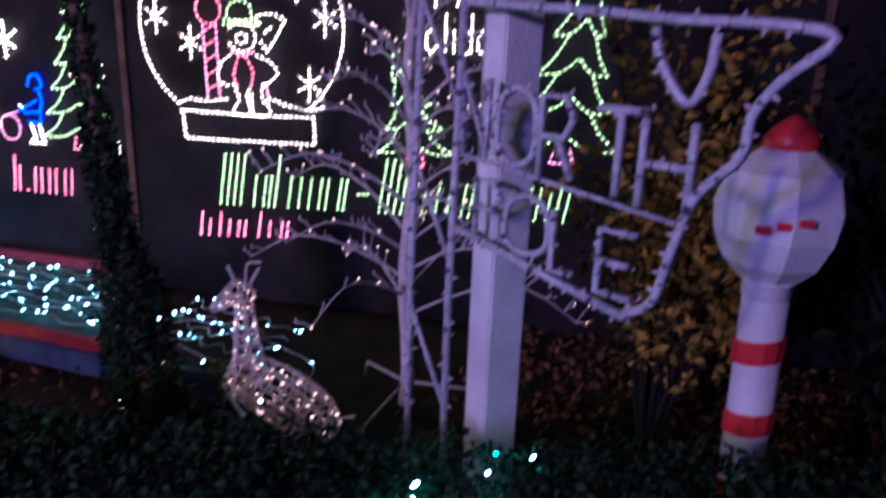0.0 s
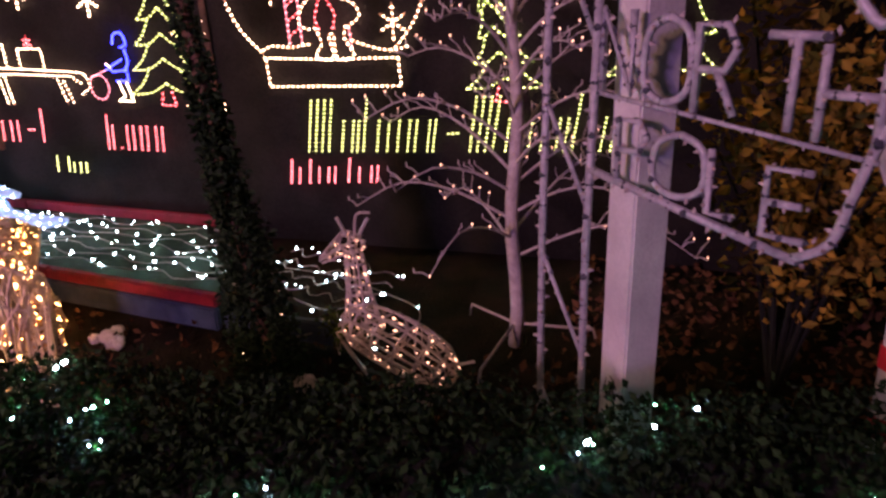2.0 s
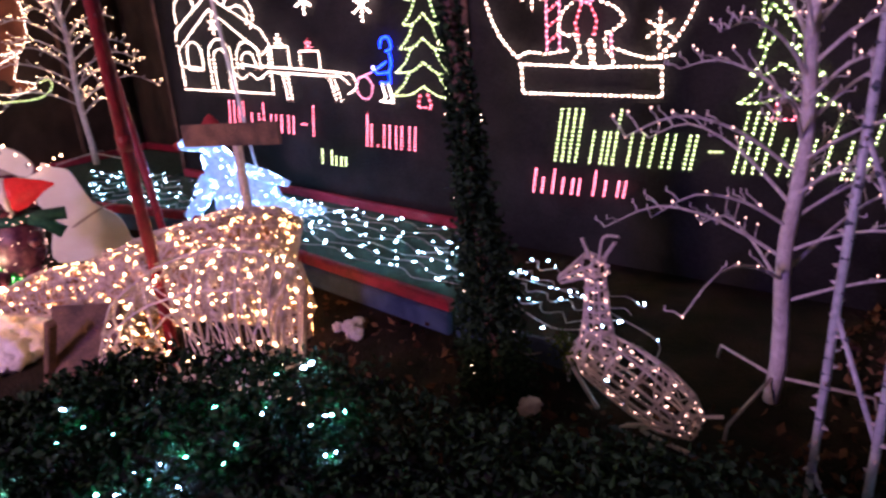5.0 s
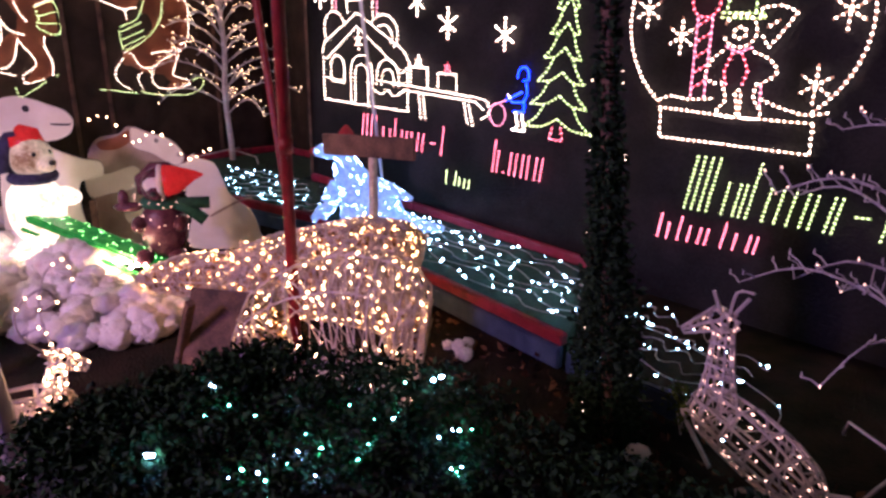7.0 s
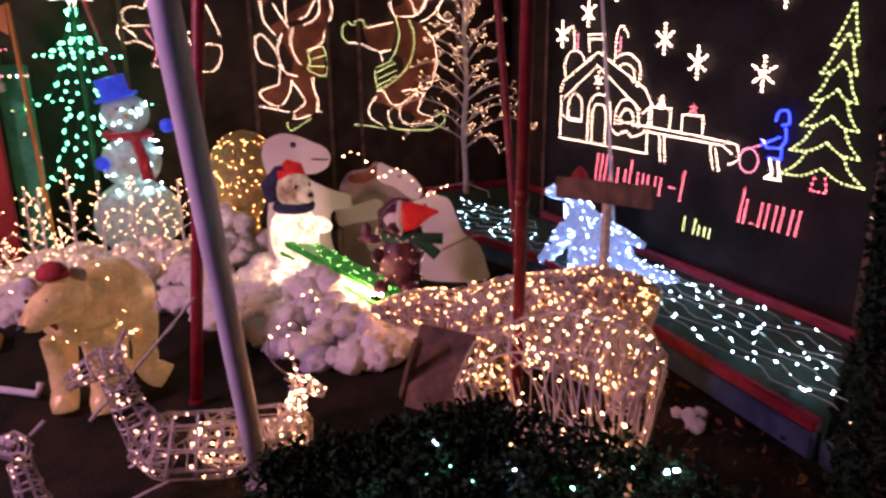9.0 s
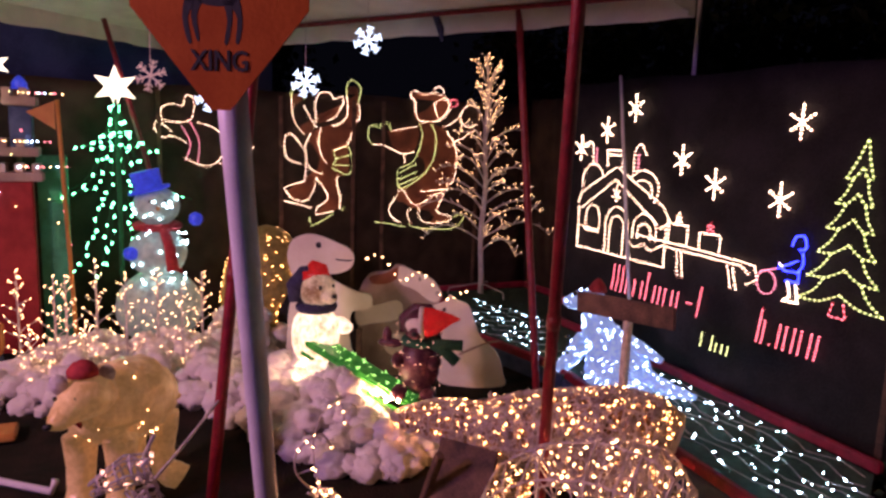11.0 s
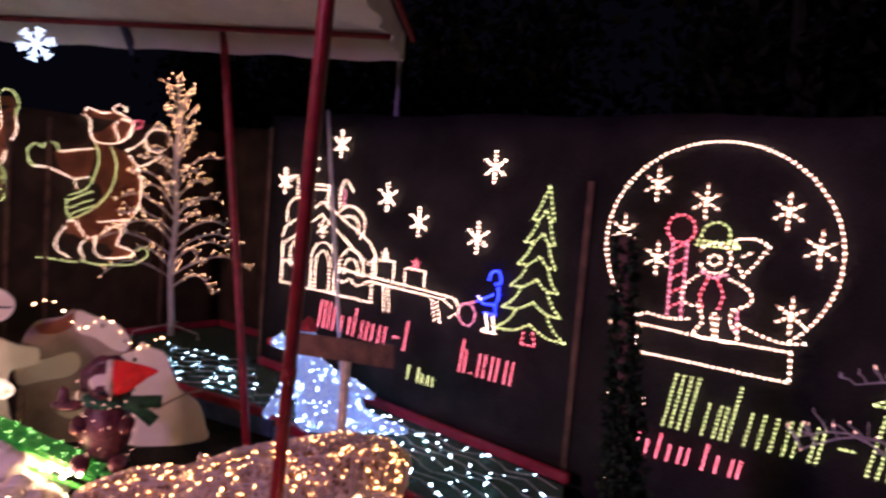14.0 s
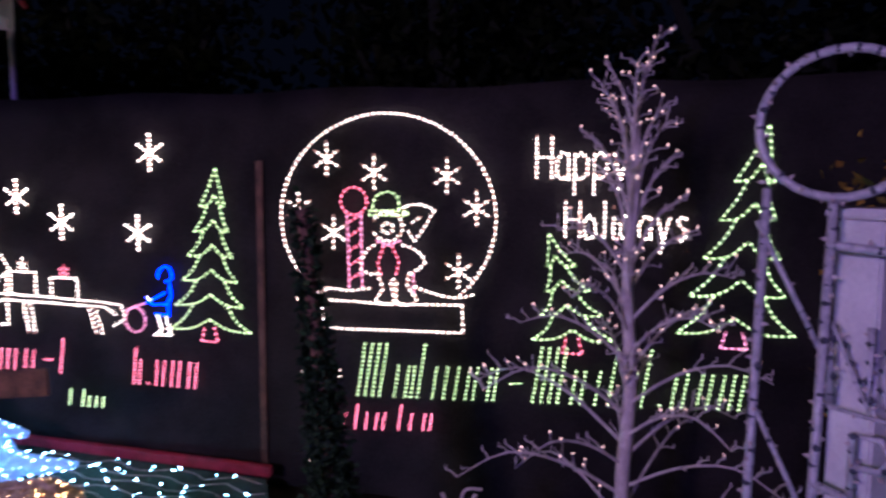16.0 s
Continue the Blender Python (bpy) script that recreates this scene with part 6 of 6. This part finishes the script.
def snowman():
    th = thing("snowman_figure", (-4.5, 0.9, G), "pale lit snowman figure with blue hat and dark red scarf", "light-up figure")
    for pname, z, r in (("base", 0.22, 0.36), ("middle", 0.7, 0.24), ("head", 1.1, 0.19)):
        part(pname, blob(bmesh.new(), (-4.5, 0.9, z), (r, r, r * 0.9), 0.03, z, 3), M_SNOWMAN, th, smooth=True)
    part("hat", lathe(bmesh.new(), [(0.17, 0), (0.17, 0.02), (0.115, 0.03), (0.12, 0.17), (0.02, 0.175)], (0, 0, 0), 20, Matrix.Translation((-4.5, 0.85, 1.23)) @ Matrix.Rotation(radians(14), 4, "X")), M_BLUELIT, th, "blue top hat", True)
    bm = bmesh.new()
    sweep(bm, [V(-4.5 + 0.17 * math.cos(k * 0.524), 0.9 + 0.17 * math.sin(k * 0.524), 0.93) for k in range(12)], 0.035, 8, True)
    sweep(bm, [V(-4.33, 0.94, 0.92), V(-4.25, 0.98, 0.77), V(-4.22, 1.0, 0.58)], [0.04, 0.045, 0.05], 8)
    part("scarf", bm, M_REDCLOTH, th, "dark red scarf", True)
    for y in (-0.06, 0.06):
        part("eye", blob(bmesh.new(), (-4.34, 0.9 + y, 1.15), (0.015, 0.015, 0.02), 0, 0, 1), M_BLACK, th, smooth=True)
    part("nose", sweep(bmesh.new(), [V(-4.32, 0.9, 1.1), V(-4.22, 0.9, 1.09)], [0.02, 0.004], 8), M_ORANGE, th, "orange carrot nose", True)
    for y, z in ((1.2, 1.0), (0.68, 0.72)):
        part("mitten", blob(bmesh.new(), (-4.35, y, z), (0.06, 0.06, 0.06), 0.1, y, 2), M_BLUELIT, th, "blue mitten", True)
    rng, dots = random.Random(3), Dots()
    for _ in range(40):
        a, z = rng.uniform(-1.4, 1.4), rng.uniform(0.45, 1.2)
        r = 0.24 if z < 0.9 else 0.19
        dots.add(V(-4.5 + r * math.cos(a), 0.9 + r * math.sin(a), z), 0.01)
    dots.part("bulb_string", L_ICE, th)


snowman()


def little_tree(x, y, h, seed):
    rng = random.Random(seed)
    th = thing("lit_twig_tree", (x, y, G), "small twig tree crowded with warm bulbs in cotton snow", "artificial tree", "small lit trees")
    bm, dots = bmesh.new(), Dots()
    sweep(bm, [V(x, y, G), V(x, y, G + h)], [0.012, 0.004], 5)
    for k in range(18):
        s = 0.15 + 0.85 * k / 17
        a, r = k * 2.4, 0.17 * (1.05 - s) + 0.02
        o = V(x, y, G + h * s)
        e = o + V(r * math.cos(a), r * math.sin(a), r * 0.6)
        sweep(bm, [o, e], [0.005, 0.003], 4)
        for f in (0.5, 1.0):
            dots.add(o.lerp(e, f) + V(rng.gauss(0, 0.008), rng.gauss(0, 0.008), 0.005), 0.005, V(0, 0, 1), 1.3)
    part("twig_frame", bm, M_BARK, th)
    dots.part("bulb_string", L_WARM, th)


for i, (x, y, h) in enumerate(((-3.9, -0.1, 0.8), (-3.7, 0.15, 0.78), (-3.9, 0.42, 0.85), (-3.6, 0.62, 0.8), (-3.8, 0.85, 0.78), (-3.5, 1.0, 0.72), (-4.0, 1.2, 0.7), (-3.45, 0.35, 0.5), (-3.5, 0.0, 0.45), (-4.1, 0.2, 0.7))):
    little_tree(x, y, h, i)

th = thing("light_dome", (-4.6, 1.85, G), "golden mesh dome with small golden bulbs", "light display")
part("shell", lathe(bmesh.new(), [(0.42, 0), (0.42, 0.35), (0.38, 0.62), (0.28, 0.85), (0.15, 0.98), (0.02, 1.02)], (-4.6, 1.85, G), 24), M_GOLDMESH, th, smooth=True)
# no hole in the shell: a black solid paints the doorway's shade
part("doorway_shade", lathe(bmesh.new(), [(0.2, 0), (0.2, 0.3), (0.15, 0.45), (0.02, 0.5)], (-4.36, 1.95, G), 16), M_BLACK, th, "black solid painting the shade of a doorway", True)
rng, dots = random.Random(8), Dots()
for _ in range(430):
    a, z = rng.uniform(0, 6.28), rng.random()
    r = 0.43 * math.sqrt(max(0.02, 1 - max(0, z * 1.02 - 0.3) ** 2 / 0.54))
    dots.add(V(-4.6 + r * math.cos(a), 1.85 + r * math.sin(a), G + z), 0.0052)
dots.part("bulb_string", L_GOLD, th)


def castle():
    th = thing("toy_castle", (-4.7, -0.2, G), "red and green board castle with lights along its battlements", "decoration")
    part("wall", box(bmesh.new(), (-4.75, -0.36, G), (-4.6, -0.02, 1.32), None, 0.01), M_RED, th, "red board wall")
    part("tower", box(bmesh.new(), (-4.95, 0.0, G), (-4.76, 0.22, 1.5), None, 0.01), M_GREENBOARD, th, "green board tower")
    part("tower", box(bmesh.new(), (-4.98, -0.62, G), (-4.8, -0.38, 1.75), None, 0.01), M_GREENBOARD, th, "green board tower")
    for z, y0, y1 in ((1.3, -0.62, 0.06), (1.5, -0.6, 0.04), (1.9, -0.2, 0.04)):
        part("ledge", box(bmesh.new(), (-4.84, y0, z), (-4.56, y1, z + 0.07), None, 0.008), M_PLYGREY, th, "pale ledge")
        k = y0
        while k < y1 - 0.05:
            part("merlon", box(bmesh.new(), (-4.8, k, z + 0.07), (-4.6, k + 0.06, z + 0.14), None, 0.006), M_PLYGREY, th)
            k += 0.12
    part("turret", box(bmesh.new(), (-4.78, -0.16, 1.56), (-4.62, 0.0, 1.9), None, 0.01), M_BLUEPAINT, th, "blue-grey turret")
    part("turret_dome", lathe(bmesh.new(), [(0.06, 0), (0.055, 0.05), (0.03, 0.09), (0.005, 0.11)], (-4.7, -0.08, 2.03)), M_BLUELIT, th, "blue dome", True)
    rng = random.Random(4)
    for mat, name in ((L_COOL, "blue_bulbs"), (L_GREEN, "green_bulbs"), (L_RED, "red_bulbs"), (L_WARM, "warm_bulbs")):
        dots = Dots()
        for _ in range(26):
            dots.add(V(-4.55 + rng.gauss(0, 0.01), rng.uniform(-0.6, 0.25), rng.choice((1.42, 1.62, 2.0, rng.uniform(0.2, 1.9)))), 0.0075)
        dots.part(name, mat, th)
    st = thing("star_lights", (-4.5, -0.3, 2.0), "pair of bright white star lights on the castle", "light display")
    star_shape((-4.5, -0.22, 2.2), 0.11, 85, L_STAR, st, "star")
    star_shape((-4.5, -0.32, 1.93), 0.11, 85, L_STAR, st, "star")


castle()
pole("flag_staff", (-4.3, 0.26, G), (-4.35, 0.2, 1.95), 0.016, M_ORANGE, "orange staff with a pennant by the castle")
th = thing("pennant", (-4.35, 0.2, 1.85), "orange pennant on its staff", "flag")
part("cloth", slab(bmesh.new(), [(0, -0.11), (-0.2, 0.02), (0, 0.11)], 0.006, Matrix.Translation((-4.345, 0.18, 1.83)) @ Matrix.Rotation(radians(80), 4, "Z") @ Matrix.Rotation(radians(90), 4, "X")), M_ORANGE, th)
th = thing("toy_box", (-4.0, -0.5, G), "yellow and orange toy blocks stacked at the castle", "toy")
part("block", box(bmesh.new(), (-3.95, -0.62, 0.1), (-3.75, -0.2, 0.32), None, 0.015), M_ORANGE, th, "orange block")
part("base", box(bmesh.new(), (-3.98, -0.6, G), (-3.78, -0.22, 0.1), None, 0.015), M_BLUEPAINT, th, "blue-grey block")
th = thing("toy_plank", (-2.6, 0.0, G), "orange painted plank lying on the lawn", "plank")
part("board", box(bmesh.new(), (-2.9, -0.35, G), (-2.7, -0.02, G + 0.05), None, 0.01), M_ORANGE, th)
th = thing("white_stick", (-2.2, 0.0, G), "white painted stick lying on the lawn", "stick")
part("rod", sweep(bmesh.new(), [V(-2.35, -0.3, G + 0.03), V(-1.9, 0.22, G + 0.03), V(-1.9, 0.24, G + 0.09)], 0.02, 8), M_PVC, th, smooth=True)
for a, b in (((-3.6, -0.9), (-3.45, 0.3)), ((-3.45, 0.3), (-3.35, 1.3)), ((-3.35, 1.3), (-3.1, 2.0))):
    th = thing("edging", (*a, G), "red painted timber edging on the lawn", "edging", "timber edging")
    kerb(th, a, b, M_REDPAINT, 0.07, 0.05, G + 0.035, "timber")
th = thing("wooden_stand", (-0.75, 2.0, G), "brown wooden stand leaning before the wire bear", "stand")
part("board", box(bmesh.new(), (-0.16, -0.012, 0.0), (0.16, 0.012, 0.42), Matrix.Translation((-0.85, 1.98, G)) @ Matrix.Rotation(radians(35), 4, "Z") @ Matrix.Rotation(radians(-24), 4, "X"), 0.004), M_DARKWOOD, th)
part("leg", box(bmesh.new(), (-0.02, -0.02, 0.0), (0.02, 0.02, 0.45), Matrix.Translation((-1.08, 1.92, G)) @ Matrix.Rotation(radians(28), 4, "Y"), 0.004), M_DARKWOOD, th)


# ---- the North Pole sign, post and post box ----
SO, SE = V(1.98, 2.52, 0), V(0.87, -0.493, 0)


def on_sign(s, z):
    return SO + SE * s + V(0, 0, z)


def pole_sign():
    th = thing("north_pole_sign", (1.98, 2.42, G), "unlit rope-light sign reading NORTH POLE under a ball", "sign")
    sock, tips, rng = Dots(), Dots(), random.Random(2)

    def rope(pname, pts, curve=False, r=0.0115):
        pts = [Vector((x, y, 0)) for x, y in pts]
        if curve:
            pts = smooth_line(pts, 4)
        w = [on_sign(p.x, p.y) for p in pts]
        part(pname, sweep(bmesh.new(), w, r, 6), M_ROPEPLASTIC, th, smooth=True)
        for p, d in along(w, 0.044):
            sock.add(p + V(rng.gauss(0, 0.003), rng.gauss(0, 0.003), 0), r * 1.2, d, 1.15)
            u = d.cross(V(rng.gauss(0, 1), rng.gauss(0, 1), rng.gauss(0, 1))).normalized()
            tips.add(p + d * 0.02 + u * r * 1.2, r * 0.6, u, 1.9)

    rope("upright", [(0.01, G + 0.02), (0.01, 0.8), (0.03, 1.73)])
    rope("upright", [(0.165, G + 0.02), (0.16, 0.8), (0.18, 1.71)])
    for z in (0.0, 0.45, 0.9, 1.35):
        rope("brace", [(0.01, z + 0.3), (0.165, z)], r=0.007)
    rope("ball", arc(0.185, 1.88, 0.18, 0.17, 0, 360, 30))
    rope("top_rail", [(0.17, 1.6), (0.35, 1.585), (0.55, 1.573), (0.743, 1.556), (0.939, 1.547), (1.036, 1.524), (0.96, 1.45), (0.915, 1.38), (0.905, 1.3), (0.827, 1.208), (0.79, 1.08), (0.76, 0.96), (0.69, 0.91)], True)
    rope("mid_rail", [(0.16, 1.22), (0.4, 1.192), (0.82, 1.14)], r=0.006)
    rope("low_rail", [(0.16, 1.02), (0.41, 0.965), (0.7, 0.905)])
    rope("loop", [(0.698, 1.54), (0.72, 1.47), (0.783, 1.393), (0.82, 1.45), (0.828, 1.53)], True)
    for k, c in enumerate("NORTH"):
        x0, x1 = ((0.192, 0.272), (0.307, 0.418), (0.435, 0.527), (0.585, 0.692), (0.7, 0.81))[k]
        for s in LETTERS[c]:
            rope("letter_stroke", [(x0 + u * 2 * (x1 - x0), 1.225 - 0.115 * (x0 - 0.19) + v * 0.19) for u, v in s], c == "O", 0.0102)
    for k, c in enumerate("POLE"):
        x0, x1 = ((0.245, 0.324), (0.348, 0.466), (0.489, 0.555), (0.618, 0.715))[k]
        for s in LETTERS[c]:
            rope("letter_stroke", [(x0 + u * 2.1 * (x1 - x0), 1.01 - 0.16 * (x0 - 0.24) + v * 0.15) for u, v in s], c == "O", 0.0095)
    sock.part("socket_string", M_SOCKET, th, "dark bulb sockets")
    tips.part("unlit_bulb_string", M_WIRE, th, "unlit clear bulbs")


pole_sign()
th = thing("white_post", (2.27, 2.55, G), "square white painted wooden post with a capping board", "post")
mp = Matrix.Translation((2.25, 2.508, 0)) @ Matrix.Rotation(radians(40), 4, "Z")
part("shaft", box(bmesh.new(), (-0.058, -0.058, G), (0.058, 0.058, 1.66), mp, 0.006), M_WHITEWOOD, th)
part("foot", box(bmesh.new(), (-0.13, -0.13, G), (0.13, 0.13, G + 0.12), mp, 0.01), M_WHITEWOOD, th, "white box foot")
part("cap", box(bmesh.new(), (-0.078, -0.078, 1.66), (0.078, 0.078, 1.685), mp, 0.006), M_WHITEWOOD, th)

th = thing("letter_box", (3.0, 2.64, G), "white lantern-shaped letter box with red cap on a candy-striped post", "letter box")
base, head = V(3.02, 2.64, G), V(2.99, 2.64, 0.87)
part("post", sweep(bmesh.new(), [base, head], [0.07, 0.062], 20), M_WHITEWOOD, th, "white round post", True)
for k in range(4):
    bm = bmesh.new()
    pts = []
    for j in range(13):
        t = (k * 0.225 + 0.085 + j * 0.006) / 0.99
        a = j * math.tau / 12
        pts.append(base.lerp(head, min(t, 1)) + V(0.066 * math.cos(a), 0.066 * math.sin(a), 0.0))
    for j in range(12):
        p, q = pts[j], pts[j + 1]
        bm.faces.new([bm.verts.new(c + V((c.x - base.lerp(head, 0.5).x) * 0.09, (c.y - 2.64) * 0.09, dz)) for c, dz in ((p, -0.035), (q, -0.035), (q, 0.035), (p, 0.035))])
    part("stripe", bm, M_CAPSTRIPE, th, "red spiral stripe", True)
prof = [(0.08, 0.9), (0.13, 0.95), (0.165, 1.03), (0.174, 1.11), (0.15, 1.2), (0.07, 1.26), (0.05, 1.265)]
part("collar", lathe(bmesh.new(), [(0.06, 0.84), (0.068, 0.85), (0.068, 0.89), (0.08, 0.9)], (2.99, 2.64, 0), 20), M_WHITEWOOD, th, smooth=True)
part("box", lathe(bmesh.new(), prof, (2.99, 2.64, 0), 8), M_WHITEWOOD, th, "white eight-sided box")
part("cap", lathe(bmesh.new(), [(0.065, 1.25), (0.075, 1.28), (0.055, 1.31), (0.03, 1.33), (0.01, 1.345)], (2.99, 2.64, 0), 16), M_CAPSTRIPE, th, "red knob cap", True)
for k in range(3):
    part("lettering_bar", box(bmesh.new(), (2.9 + 0.05 * k, 2.468, 1.06 + 0.012 * k), (2.935 + 0.05 * k, 2.478, 1.08 + 0.012 * k), None), M_CAPSTRIPE, th, "red lettering bar")


# ---- planting ----
def shrub(name, place, spread, height, mat, count, label, leaf, seed, category="shrub", trunk=0.03):
    rng = random.Random(seed)
    th = thing(name, place, label, category)
    b, spots = Vector(place), []
    for i in range(14):
        a = i * 2.4
        e = b + V(spread * rng.uniform(0.3, 0.95) * math.cos(a), spread * rng.uniform(0.3, 0.95) * math.sin(a), height * rng.uniform(0.4, 1.0))
        pts = smooth_line([b + V(0, 0, 0.02), b.lerp(e, 0.45) + V(0, 0, height * 0.12), e], 4)
        bm = bmesh.new()
        sweep(bm, pts, [trunk * (1 - 0.85 * k / (len(pts) - 1)) for k in range(len(pts))], 5)
        part("stem" if category == "shrub" else "limb", bm, M_CORE, th)
        for _ in range(count // 14):
            t = rng.uniform(0.35, 1.05)
            p = b.lerp(e, t) + V(0, 0, height * 0.1)
            spots.append(p + V(rng.gauss(0, 1), rng.gauss(0, 1), rng.gauss(0, 1)) * spread * 0.17)
    leaves("foliage", mat, th, spots, leaf, "", rng)


shrub("yellow_shrub", (2.78, 3.22, G), 0.42, 1.75, M_YELLOWLEAF, 3000, "tall shrub with yellowing broad leaves behind the post", 0.05, 41, "shrub", 0.014)
shrub("low_bush", (0.98, 3.24, G), 0.13, 0.2, M_BUSH, 700, "small round green bush beside the wire doe", 0.025, 43, "shrub", 0.008)
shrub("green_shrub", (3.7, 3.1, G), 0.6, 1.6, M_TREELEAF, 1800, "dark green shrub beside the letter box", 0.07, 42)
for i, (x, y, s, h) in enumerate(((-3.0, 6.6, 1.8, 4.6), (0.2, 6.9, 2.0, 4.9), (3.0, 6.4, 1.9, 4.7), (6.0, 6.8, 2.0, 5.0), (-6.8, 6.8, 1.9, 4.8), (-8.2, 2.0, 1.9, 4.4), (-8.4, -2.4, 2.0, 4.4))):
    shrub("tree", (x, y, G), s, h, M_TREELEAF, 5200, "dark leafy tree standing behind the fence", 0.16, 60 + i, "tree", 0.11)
rng = random.Random(77)
leaves("leaf_litter", M_LITTER, None, [V(rng.uniform(1.9, 4.6), rng.uniform(2.6, 4.45), G + rng.uniform(0.01, 0.05)) for _ in range(2200)] + [V(rng.uniform(-0.6, 2.0), rng.uniform(2.3, 3.3), G + rng.uniform(0.01, 0.04)) for _ in range(350)], 0.05, "brown fallen leaves scattered on the soil", rng)
